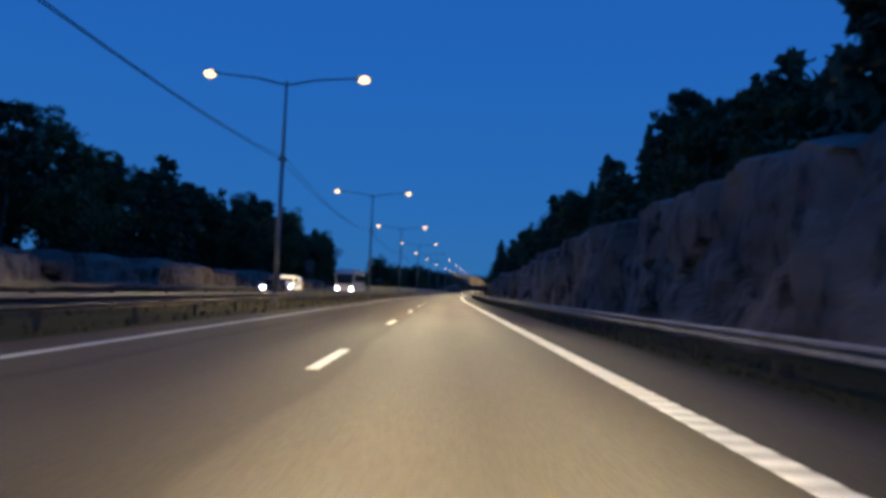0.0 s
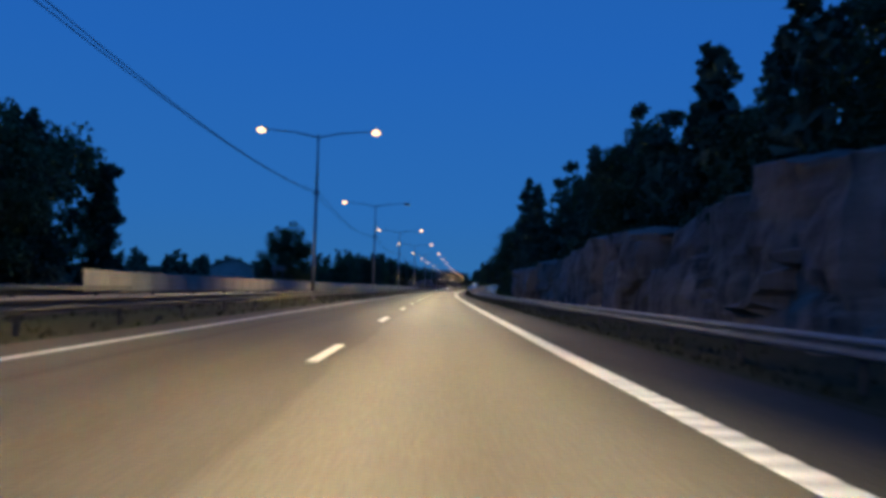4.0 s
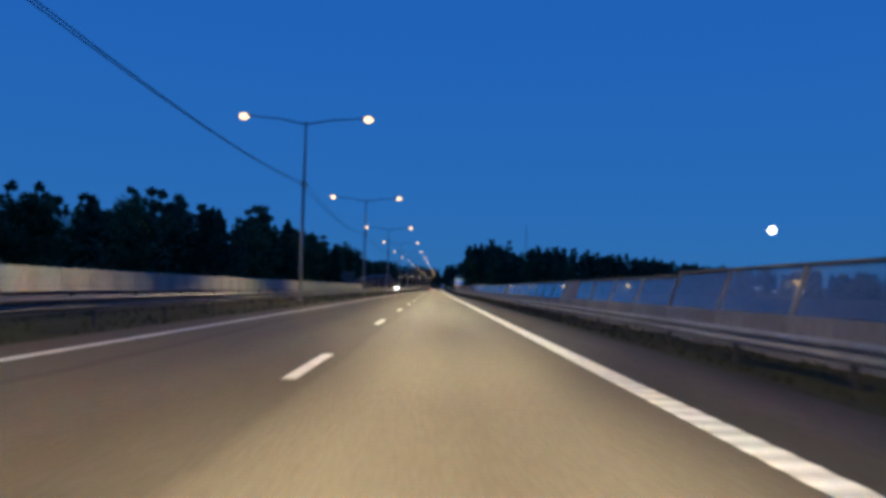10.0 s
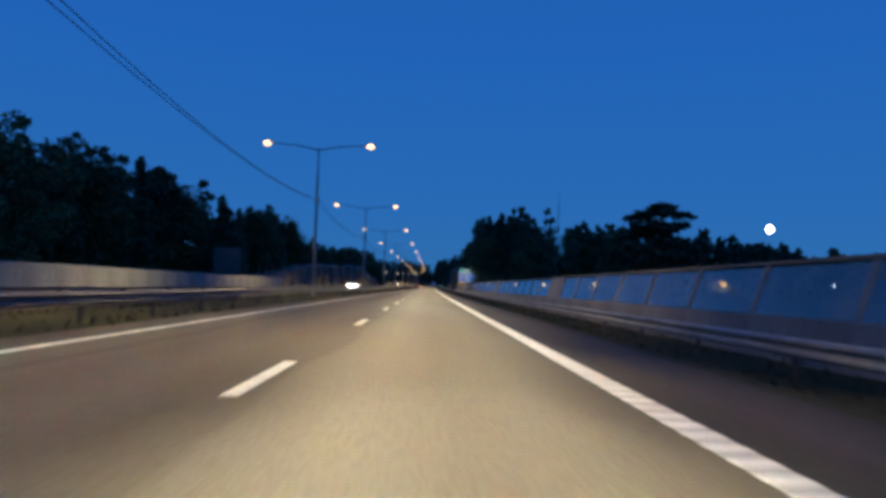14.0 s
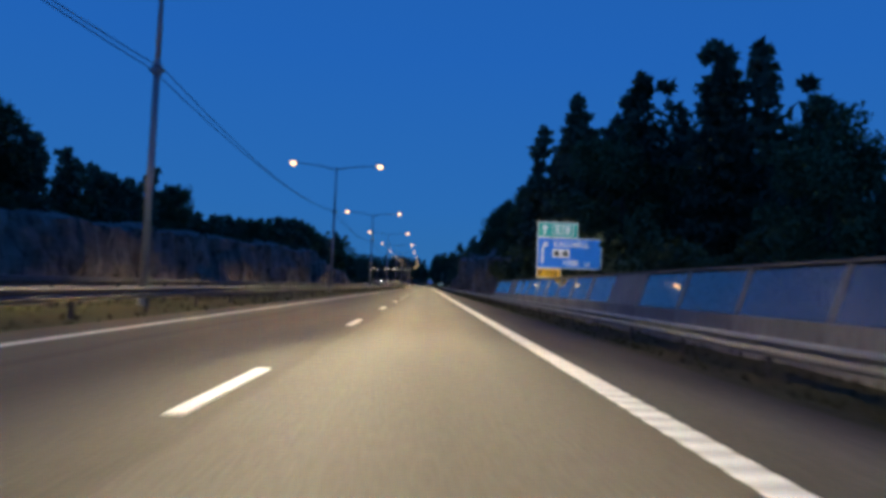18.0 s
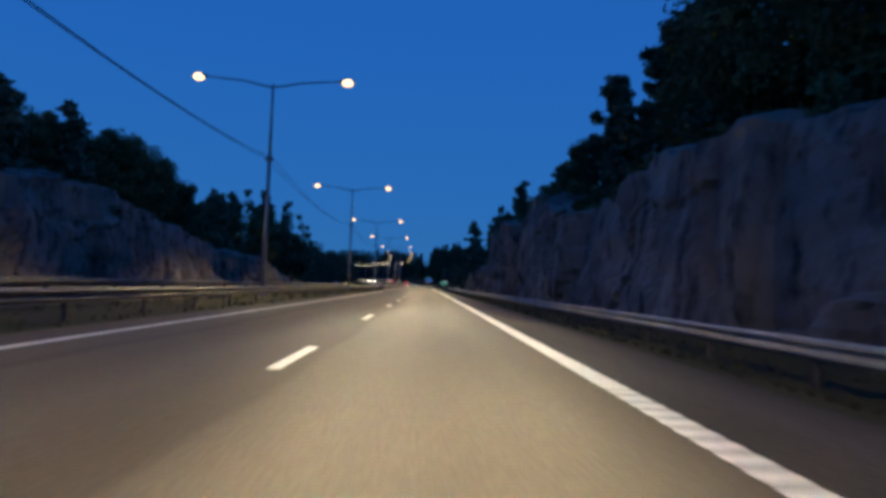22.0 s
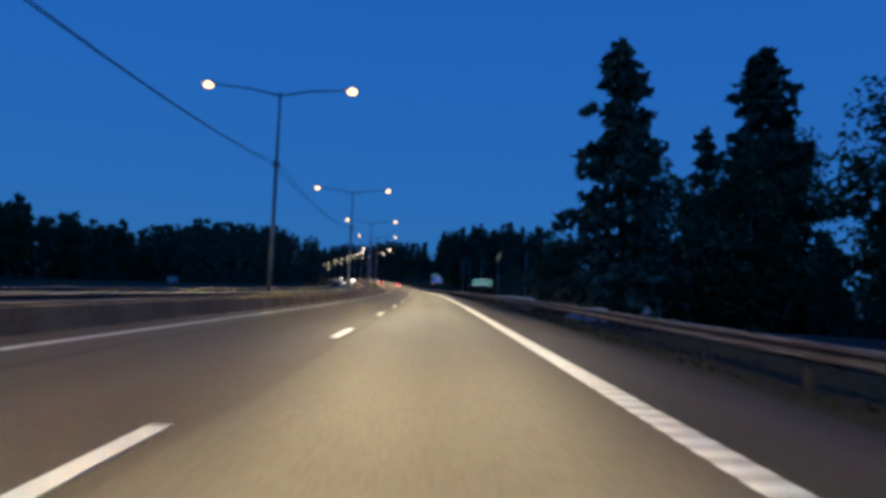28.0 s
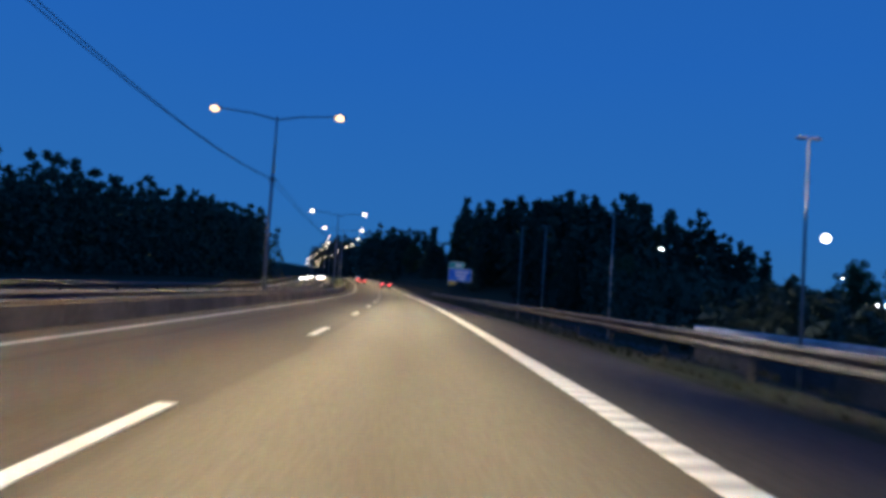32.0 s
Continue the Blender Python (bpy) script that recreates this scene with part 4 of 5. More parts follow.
def far_woods(name, points, h, seed, label, wide=14.0, gap=2.6, spray=1.15, per=11):
    """A distant belt of forest: thousands of small sprays in uneven crowns along a line of plan points."""
    rng = np.random.RandomState(seed)
    cs, rs = [], []
    for (s0, u0), (s1, u1) in zip(points[:-1], points[1:]):
        n = int(math.hypot(s1 - s0, u1 - u0) / gap)
        for k in range(n):
            q = (k + rng.rand()) / n
            s, u = s0 + (s1 - s0) * q, u0 + (u1 - u0) * q + rng.uniform(-wide, wide)
            p = place(s, u, float(ground_z(s, u)))
            hh = (h if isinstance(h, (int, float)) else float(ramp(s, h)) - p.z) * rng.uniform(0.74, 1.06)
            if hh < 1.5:
                continue
            for t in np.linspace(0.06, 1.0, 8):
                cs.append((p.x + rng.uniform(-.5, .5), p.y + rng.uniform(-.5, .5), p.z + hh * t))
                rs.append((1.05 - t) * hh * 0.22 + 0.5)
    v, f = leaf_cloud(cs, rs, per, spray, rng, 0.3, 0.9)
    tagged(raw(name, v, f, NEEDLES), label, "forest", kind="stuff")


far_woods("far_forest_right", [(640, 36), (668, 90), (690, 150), (720, 260), (760, 480)], 14.5, 61, "distant dark belt of mixed forest", 10.0, 1.3, per=14)
far_woods("far_forest_left", [(180, -130), (420, -78), (560, -62)], 10, 62, "distant dark belt of mixed forest")
far_woods("far_forest_ahead", [(1250, 24), (1400, 36), (1600, 30), (1900, -10), (2300, -120)], [(1250, 24), (1400, 32), (1600, 38), (1900, 50), (2300, 60)], 63, "distant wooded rise ahead of the road")
far_woods("far_forest_bend", [(880, -72), (1160, -70), (1330, -48), (1500, -72), (1750, -130), (2100, -260)], [(880, 12.8), (1000, 13.0), (1058, 12.2), (1132, 18), (1250, 29), (1361, 36), (1500, 33), (2100, 40)], 64, "distant wooded edge inside the bend", 12.0, 1.5)
far_woods("far_forest_hill", [(1090, 56), (1180, 60), (1270, 54)], 14, 65, "wooded hillside above the side road")
far_woods("far_forest_dip", [(1188, 84), (1200, 130), (1195, 200)], [(1188, 10.5), (1200, 8.5)], 77, "low dark woods round the far houses", 5.0, 1.1, spray=0.7)
far_woods("woods_left_near", [(0, -33), (206, -33)], TOP_L, 66, "dense dark woods behind the first trees", 8.0, spray=0.55, per=34)
far_woods("woods_left_middle", [(395, -36), (580, -36)], TOP_L, 67, "dense dark woods behind the first trees", 8.0, spray=0.55, per=34)
far_woods("woods_left_cutting", [(580, -30), (880, -30)], TOP_L, 68, "dense dark woods above the rock cutting", 7.0, spray=0.55, per=34)
far_woods("woods_right_near", [(-20, 30), (300, 30)], [(s, t * 0.86) for s, t in TOP_R], 69, "dense dark woods above the rock cutting", 6.5, spray=0.55, per=34)
far_woods("woods_right_middle", [(608, 34), (850, 30)], TOP_R, 70, "dense dark woods above the rock cutting", 7.0, spray=0.55, per=34)
far_woods("woods_inside_bend", [(1060, -52), (1120, -40), (1160, -30), (1192, -21)], [(1060, 16.5), (1150, 19), (1180, 18.5), (1196, 15)], 72, "dense dark woods inside the bend", 4.0, 1.2, spray=0.6, per=26)
far_woods("woods_hillside", [(1122, 28), (1130, 45), (1138, 72), (1145, 96), (1149, 106)], [(1122, 19.5), (1130, 20.5), (1138, 19.0), (1145, 17.5), (1149, 14.5)], 75, "dense dark woods on the hillside", 3.5, 0.7, spray=0.6, per=26)
far_woods("woods_slope", [(985, 38), (1030, 40), (1085, 44), (1110, 70), (1120, 92)], [(985, 2.4), (1030, 3.0), (1060, 5.0), (1085, 7.0), (1120, 6.5)], 76, "dark thicket on the slope above the side road", 6.0, 1.4, spray=0.5, per=26)
far_woods("woods_right_low", [(862, 43), (940, 50)], 10, 74, "dense dark thicket beside the side road", 4.0, 2.0, spray=0.5, per=34)
far_woods("woods_right_rise", [(598, 29), (652, 33)], 17, 73, "dense dark woods behind the exit sign", 5.5, 2.0, spray=0.55, per=34)
far_woods("woods_right_side", [(566, 50), (600, 80), (640, 140)], 13, 71, "dense dark woods beside the road", 14.0)


# ---- road signs ----
def lettering(words, size, material, parent, x, z, y=-0.035, wide=1.0, label=""):
    """Raised letters in the built-in font, standing on the face of a sign."""
    cu = bpy.data.curves.new("lettering", "FONT")
    cu.body, cu.size, cu.extrude, cu.align_x, cu.align_y, cu.offset = words, size, 0.004, "CENTER", "CENTER", size * 0.018
    tmp = bpy.data.objects.new("lettering", cu)
    scene.collection.objects.link(tmp)
    bpy.context.view_layer.update()
    me = bpy.data.meshes.new_from_object(tmp.evaluated_get(bpy.context.evaluated_depsgraph_get()))
    bpy.data.objects.remove(tmp)
    me.materials.clear()
    me.materials.append(material)
    me.transform(Matrix.Translation((x, y, z)) @ pose(0, 0, 0, 90) @ Matrix.Diagonal((wide, 1, 1, 1)))
    ob = new("lettering", me)
    ob.parent = parent
    if label:
        ob["label"] = label
    return ob


def plate(name, x0, x1, z0, z1, face, parent, label=""):
    """A sign plate with a white edge and a coloured field set 4 mm proud of it."""
    bm = bm_new()
    box(bm, (x0 + x1) / 2, 0, (z0 + z1) / 2, x1 - x0, 0.04, z1 - z0, 0.012)
    edge = part(name, bm, SIGN_WHITE, parent, label)
    bm = bm_new()
    box(bm, (x0 + x1) / 2, -0.022, (z0 + z1) / 2, x1 - x0 - 0.09, 0.012, z1 - z0 - 0.09, 0.003)
    part("field", bm, face, edge)
    return edge


def poly(name, pts, material, parent, y=-0.036, thick=0.008):
    bm = bm_new()
    a = [bm.verts.new((x, y, z)) for x, z in pts]
    c = [bm.verts.new((x, y + thick, z)) for x, z in pts]
    bm.faces.new(a)
    bm.faces.new(list(reversed(c)))
    for i in range(len(pts)):
        j = (i + 1) % len(pts)
        bm.faces.new((a[j], a[i], c[i], c[j]))
    bmesh.ops.recalc_face_normals(bm, faces=bm.faces)
    return part(name, bm, material, parent)


def sign_posts(ob, xs, z0, z1):
    for x in xs:
        bm = bm_new()
        rod(bm, (x, 0.10, z0), (x, 0.10, z1), 0.048, 0.048, 10)
        part("post", bm, POST_STEEL, ob)


def exit_sign():
    s, u = 600.0, 17.78
    ob = thing("direction_sign", pose(*place(s, u, 0), 0, 0, heading(s)), "blue and green exit direction sign with a yellow number plate", "road sign")
    top = plate("road_number_panel", -2.0, 0.5, 4.33, 5.27, SIGN_GREEN, ob, "green panel with arrow and road number")
    lettering("E18", 0.62, SIGN_WHITE, top, -0.45, 4.80)
    for x0, x1, z0, z1 in ((-1.08, 0.22, 5.06, 5.10), (-1.08, 0.22, 4.50, 4.54), (-1.08, -1.04, 4.54, 5.06), (0.18, 0.22, 4.54, 5.06)):
        bm = bm_new()
        box(bm, (x0 + x1) / 2, -0.030, (z0 + z1) / 2, x1 - x0, 0.01, z1 - z0)
        part("number_frame", bm, SIGN_WHITE, top)
    poly("arrow", [(-1.63, 4.46), (-1.51, 4.46), (-1.51, 4.86), (-1.36, 4.86), (-1.57, 5.14), (-1.78, 4.86), (-1.63, 4.86)], SIGN_WHITE, top)
    main = plate("main_panel", -2.0, 2.0, 2.43, 4.31, SIGN_BLUE, ob, "blue panel with exit arrow and place name")
    lettering("KALLHÄLL", 0.50, SIGN_WHITE, main, 0.10, 3.92, wide=0.92)
    lettering("1000", 0.44, SIGN_WHITE, main, 0.05, 2.78, wide=1.08)
    lettering("m", 0.44, SIGN_WHITE, main, 1.12, 2.78)
    poly("arrow", [(-1.72, 2.72), (-1.60, 2.72), (-1.60, 3.60), (-1.48, 3.78), (-1.40, 3.70), (-1.34, 4.04), (-1.68, 3.98), (-1.58, 3.88), (-1.72, 3.66)], SIGN_WHITE, main)
    for x in (-0.79, -0.26):
        bm = bm_new()
        box(bm, x, -0.032, 3.36, 0.525, 0.012, 0.50, 0.004)
        pic = part("pictogram", bm, SIGN_WHITE, main, "white square with a black symbol")
        poly("symbol", [(x - 0.17, 3.20), (x + 0.17, 3.20), (x + 0.17, 3.42), (x + 0.05, 3.54), (x - 0.10, 3.44), (x - 0.17, 3.50)], SIGN_BLACK, pic, -0.044)
    num = plate("exit_number_plate", -2.0, -0.5, 1.82, 2.41, SIGN_YELLOW, ob, "yellow plate with the exit number")
    poly("exit_symbol", [(-1.86, 1.95), (-1.78, 1.95), (-1.74, 2.14), (-1.62, 2.26), (-1.66, 2.30), (-1.74, 2.22), (-1.76, 2.30), (-1.84, 2.30)], SIGN_BLACK, num)
    lettering("153", 0.46, SIGN_BLACK, num, -1.05, 2.12)
    sign_posts(ob, (-0.75, 1.45), -0.6, 4.2)


def interchange_sign():
    s, u = 953.0, 16.95
    z = 0.0
    ob = thing("place_sign", pose(*place(s, u, z), 0, 0, heading(s)), "green interchange name sign with white letters", "road sign")
    p = plate("panel", -1.36, 1.36, 1.58, 2.50, SIGN_GREEN, ob)
    lettering("TRAFIKPLATS", 0.26, SIGN_WHITE, p, 0.0, 2.26, wide=1.12)
    lettering("KALLHÄLL", 0.42, SIGN_WHITE, p, 0.0, 1.87)
    sign_posts(ob, (-0.12,), float(ground_z(s, u)) - 0.4, 2.3)


def far_exit_sign():
    s, u = 1076.0, 18.3
    z = float(road_z(s, u))
    ob = thing("direction_sign", pose(*place(s, u, z), 0, 0, heading(s)), "blue exit sign with a green top panel, far ahead", "road sign")
    top = plate("road_number_panel", -1.6, 0.6, 4.1, 5.0, SIGN_GREEN, ob)
    main = plate("main_panel", -1.6, 1.7, 2.3, 4.08, SIGN_BLUE, ob)
    for x, zz, w in ((0.3, 3.6, 1.8), (0.2, 3.1, 1.4), (0.4, 2.65, 1.0)):
        bm = bm_new()
        box(bm, x, -0.033, zz, w, 0.01, 0.22)
        part("text_bar", bm, SIGN_WHITE, main)
    bm = bm_new()
    box(bm, -0.2, -0.033, 4.55, 0.9, 0.01, 0.34)
    part("text_bar", bm, SIGN_WHITE, top)
    plate("exit_number_plate", -1.6, -0.5, 1.75, 2.28, SIGN_YELLOW, ob)
    sign_posts(ob, (-1.1, 1.1), -0.8, 4.0)


def sign_back(s, u, w, z0, z1, label, face=SIGN_BACK):
    """A sign for the other direction, seen from behind: grey sheet, stiffeners and posts."""
    ob = thing("road_sign", pose(*place(s, u, 0), 0, 0, heading(s)), label, "road sign")
    bm = bm_new()
    box(bm, 0, 0, (z0 + z1) / 2, w, 0.04, z1 - z0, 0.01)
    part("panel", bm, face, ob)
    for q in (0.25, 0.75):
        bm = bm_new()
        box(bm, 0, -0.05, z0 + (z1 - z0) * q, w * 0.96, 0.06, 0.08)
        part("stiffener", bm, STEEL, ob)
    g = float(ground_z(s, u)) - 0.4
    for x in (-w * 0.3, w * 0.3):
        bm = bm_new()
        rod(bm, (x, -0.12, g), (x, -0.12, z1 - 0.2), 0.055, 0.055, 8)
        part("post", bm, STEEL, ob)


exit_sign()
interchange_sign()
far_exit_sign()
sign_back(532, -17.6, 3.6, 1.95, 5.3, "large dark road sign seen from behind, beyond the wall")
sign_back(140, -18.0, 1.5, 3.6, 5.9, "grey road sign seen from behind")
sign_back(243, -17.6, 2.3, 3.2, 4.0, "small grey road sign seen from behind")
sign_back(949, -23, 1.3, 0.25, 0.95, "small pale road sign beyond the oncoming lanes", SIGN_WHITE)


# ---- vehicles ----
def wheel(parent, x, y, r=0.32, w=0.21):
    bm = bm_new()
    rod(bm, (x - w / 2, y, r), (x + w / 2, y, r), r, r, 18)
    t = part("wheel", bm, RUBBER, parent)
    bm = bm_new()
    rod(bm, (x - w / 2 - 0.01, y, r), (x + w / 2 + 0.01, y, r), r * 0.6, r * 0.6, 14)
    part("rim", bm, STEEL, t)


def hull(name, outline, width, tuck, material, parent, label="", bevel=0.05, roof_z=0.9):
    """A vehicle body from its side outline (y, z), narrowing above roof_z by tuck."""
    bm = bm_new()
    vs = [bm.verts.new((-width / 2, y, z)) for y, z in outline]
    f = bm.faces.new(vs)
    r = bmesh.ops.extrude_face_region(bm, geom=[f])
    for v in (g for g in r["geom"] if isinstance(g, bmesh.types.BMVert)):
        v.co.x = width / 2
    for v in bm.verts:
        if v.co.z > roof_z:
            v.co.x *= 1 - tuck
    bmesh.ops.recalc_face_normals(bm, faces=bm.faces)
    bmesh.ops.bevel(bm, geom=list(bm.edges), offset=bevel, segments=2, affect="EDGES")
    return part(name, bm, material, parent, label, flat=True)


def car(s, u, away, paint, label, van=False, lights=True):
    """away: True when it drives the way the camera does. Local +y is the car's front."""
    z = float(road_z(s, u))
    ob = thing("van" if van else "car", pose(*place(s, u, z + 0.012), 0, 0, heading(s) + (0 if away else 180)), label, "van" if van else "car", "vehicles on the motorway")
    if van:
        W = 1.95
        out = [(-2.5, 0.35), (-2.55, 1.0), (-2.45, 2.05), (0.9, 2.1), (1.55, 1.75), (2.1, 1.15), (2.6, 1.0), (2.65, 0.4)]
        roof = 1.2
    else:
        W = 1.82
        out = [(-2.2, 0.32), (-2.25, 0.75), (-2.1, 0.95), (-1.7, 1.38), (-0.6, 1.47), (0.35, 1.42), (1.15, 0.98), (2.1, 0.82), (2.25, 0.6), (2.2, 0.3)]
        roof = 1.0
    hull("body", out, W, 0.14, paint, ob, roof_z=roof)
    for side in (-1, 1):
        bm = bm_new()
        y0, y1, z0, z1 = (-1.5, 0.7, 0.98, 1.34) if not van else (0.2, 1.3, 1.25, 1.75)
        box(bm, side * (W / 2 * 0.90), (y0 + y1) / 2, (z0 + z1) / 2, 0.05, y1 - y0, z1 - z0, 0.02)
        part("side_window", bm, GLASS_DARK, ob)
        bm = bm_new()
        box(bm, side * (W / 2 + 0.08), 0.75 if not van else 1.5, 1.0 if not van else 1.3, 0.16, 0.1, 0.13, 0.03)
        part("wing_mirror", bm, paint, ob)
        for y in (-1.35, 1.38):
            wheel(ob, side * (W / 2 - 0.10), y)
        zz = 0.68 if not van else 0.85
        bm = bm_new()
        bmesh.ops.create_uvsphere(bm, u_segments=12, v_segments=8, radius=1, matrix=Matrix.Translation((side * (W / 2 - 0.28), out[-2][0] - 0.04, zz)) @ Matrix.Diagonal((0.19, 0.08, 0.10, 1)))
        part("headlight", bm, HEAD_GLOW if lights else GLASS_DARK, ob, flat=False)
        bm = bm_new()
        box(bm, side * (W / 2 - 0.22), -2.24 if not van else -2.56, 0.82 if not van else 1.05, 0.34, 0.06, 0.15 if not van else 0.4, 0.02)
        part("tail_light", bm, TAIL_GLOW if lights else RED_PAINT, ob)
    bm = bm_new()
    if van:
        m = pose(0, 1.86, 1.46, -47, 0, 0)
        w, hgt = 1.55, 0.78
    else:
        m = pose(0, 0.78, 1.22, -61, 0, 0)
        w, hgt = 1.40, 0.86
    box(bm, 0, 0, 0, w, 0.03, hgt, 0.01)
    bm.transform(m)
    part("windscreen", bm, GLASS_DARK, ob)
    bm = bm_new()
    if van:
        box(bm, 0, -2.54, 1.6, 1.4, 0.03, 0.6, 0.01)
    else:
        box(bm, 0, 0, 0, 1.3, 0.03, 0.62, 0.01)
        bm.transform(pose(0, -1.93, 1.18, 43, 0, 0))
    part("rear_window", bm, GLASS_DARK, ob)
    bm = bm_new()
    box(bm, 0, -2.29 if not van else -2.60, 0.58, 0.52, 0.02, 0.11)
    part("number_plate", bm, SIGN_WHITE, ob)
    return ob


def coach(s, u):
    """Long white touring coach, front end at s, facing the camera."""
    z = float(road_z(s, u))
    ob = thing("coach", pose(*place(s + 6, u, z + 0.012), 0, 0, heading(s) + 180), "long white touring coach with dark windows", "bus", "vehicles on the motorway")
    out = [(-6.1, 0.35), (-6.15, 2.2), (-6.0, 3.3), (-5.2, 3.55), (5.2, 3.6), (5.9, 3.25), (6.15, 2.4), (6.25, 1.0), (6.15, 0.35)]
    hull("body", out, 2.5, 0.05, WHITE_PAINT, ob, roof_z=3.0, bevel=0.08)
    for side in (-1, 1):
        for k in range(7):
            bm = bm_new()
            box(bm, side * 1.245, -4.9 + k * 1.55, 2.35, 0.03, 1.5, 0.95, 0.01)
            part("side_window", bm, GLASS_DARK, ob)
        for y in (-3.4, -2.2, 3.6):
            wheel(ob, side * 1.08, y, 0.5, 0.3)
        bm = bm_new()
        box(bm, side * 0.92, 6.22, 0.8, 0.34, 0.1, 0.22, 0.04)
        part("headlight", bm, HEAD_GLOW, ob)
        bm = bm_new()
        box(bm, side * 1.35, 6.1, 2.75, 0.16, 0.12, 0.5, 0.04)
        part("mirror", bm, WHITE_PAINT, ob)
        for k in range(4):
            bm = bm_new()
            box(bm, side * 1.255, -4.5 + k * 2.6, 0.55, 0.03, 0.14, 0.06)
            part("marker_light", bm, LAMP_SMALL, ob, "small amber marker light")
        bm = bm_new()
        box(bm, side * 1.252, -3.6, 1.45, 0.012, 2.0, 0.22)
        part("text_bar", bm, SIGN_BACK, ob)
    bm = bm_new()
    box(bm, 0, 6.22, 2.15, 2.2, 0.12, 1.45, 0.02)
    part("windscreen", bm, GLASS_DARK, ob)


def caravan(s, u):
    z = float(road_z(s, u))
    ob = thing("caravan", pose(*place(s + 3, u, z + 0.012), 0, 0, heading(s) + 180), "white box caravan with a red band, towed by a car", "caravan", "vehicles on the motorway")
    hull("body", [(-2.6, 0.45), (-2.65, 2.3), (-2.4, 2.55), (2.3, 2.6), (2.65, 2.2), (2.75, 1.2), (2.6, 0.45)], 2.25, 0.02, WHITE_PAINT, ob, roof_z=2.2)
    for side in (-1, 1):
        bm = bm_new()
        box(bm, side * 1.128, 0, 1.0, 0.012, 5.0, 0.2)
        part("red_band", bm, RED_PAINT, ob)
        bm = bm_new()
        box(bm, side * 1.125, -0.6, 1.75, 0.02, 1.2, 0.55, 0.005)
        part("side_window", bm, GLASS_DARK, ob)
        wheel(ob, side * 0.95, -0.1)
    bm = bm_new()
    box(bm, 0, 2.74, 0.95, 2.0, 0.012, 0.25)
    part("red_band", bm, RED_PAINT, ob)
    bm = bm_new()
    rod(bm, (0, 2.6, 0.45), (0, 3.9, 0.45), 0.05, 0.04, 8)
    part("tow_bar", bm, STEEL, ob)


LAMP_SMALL = glow("amber_marker", (1.0, 0.5, 0.1), 4.0)
coach(101.5, -5.2)
car(78, -9.2, False, DARK_PAINT, "dark oncoming car with headlights on")
car(85.5, -9.2, False, WHITE_PAINT, "white oncoming van with headlights on", van=True)
car(134.5, -9.2, False, DARK_PAINT, "dark car with bright headlights towing a caravan")
caravan(138.0, -9.2)
car(575, -5.4, False, DARK_PAINT, "dark oncoming car with bright headlights")
car(1160, -9.0, False, DARK_PAINT, "dark oncoming car with headlights on")
car(1190, -5.4, False, WHITE_PAINT, "pale oncoming car with headlights on")
car(1118, 9.2, True, DARK_PAINT, "dark car ahead with red tail lights")
car(1165, 5.4, True, DARK_PAINT, "dark car ahead with red tail lights")
car(1205, -9.0, False, DARK_PAINT, "dark oncoming car with headlights on")
car(1190, 5.4, True, WHITE_PAINT, "pale car ahead with red tail lights")


# ---- the side road below the motorway on the right ----
def side_lamp(s, u, top, lit, label):
    g = float(ground_z(s, u))
    ob = thing("side_lamp", pose(*place(s, u, g), 0, 0, heading(s)), label, "lamp post", "lamp posts on the side road")
    h = top - g
    bm = bm_new()
    rod(bm, (0, 0, -0.3), (0, 0, h), 0.09, 0.05, 10)
    part("post", bm, SIDE_POLE, ob, flat=False)
    for d in (-1, 1):
        bm = bm_new()
        box(bm, d * 0.28, 0, h + 0.03, 0.42, 0.22, 0.10, 0.03)
        part("lamp_head", bm, HOUSING if not lit else WHITE_GLOW, ob)


SIDE_POLE = mat("pale_lamp_post", (0.34, 0.35, 0.33), 0.6, 0.3, vary=0.2)
for s, top in ((966, 7.6), (1000, 8.2), (1027, 7.9), (1052, 9.0), (1066, 10.0)):
    side_lamp(s, 25.0, top, False, "slim pale lamp post with a double head, unlit")
side_lamp(1130, 70, 13.5, True, "lamp post with a white light among trees")


DARK_STONE = mat("dark_wall_stone", (0.075, 0.072, 0.068), 0.9, vary=0.35, size=0.6, fine=6, bump=0.3)


def parapet():
    ob = thing("parapet", pose(0, 0, 0), "dark stone parapet with a pale coping along the lower side road", "parapet")
    me = cap = None
    for k in range(13):
        s = 968 + k * 3.6
        m = pose(*place(s + 1.8, 26.9, -0.19), 0, 0, heading(s))
        if me is None:
            bm = bm_new()
            box(bm, 0, 0, -1.60, 0.30, 3.57, 2.8, 0.03)
            p = part("block", bm, DARK_STONE, ob)
            me = p.data
            bm = bm_new()
            box(bm, 0, 0, 0.04, 0.46, 3.57, 0.36, 0.03)
            q = part("coping", bm, BARRIER, ob, "pale concrete coping")
            cap = q.data
        else:
            p, q = new("block", me), new("coping", cap)
            p.parent = q.parent = ob
        p.matrix_basis = q.matrix_basis = m


def barrier_block(s, material, label):
    """A waist-high plastic road barrier with a narrow top and a wide foot."""
    bm = bm_new()
    box(bm, 0, 0, 0.14, 0.56, 1.42, 0.28, 0.03)
    box(bm, 0, 0, 0.62, 0.30, 1.42, 0.76, 0.05)
    ob = part("road_barrier", bm, material)
    ob.matrix_world = pose(*place(s, 25.4, float(ground_z(s, 26.0)) + 0.10), 0, 0, heading(s))
    tagged(ob, label, "road barrier", "barriers along the side road")


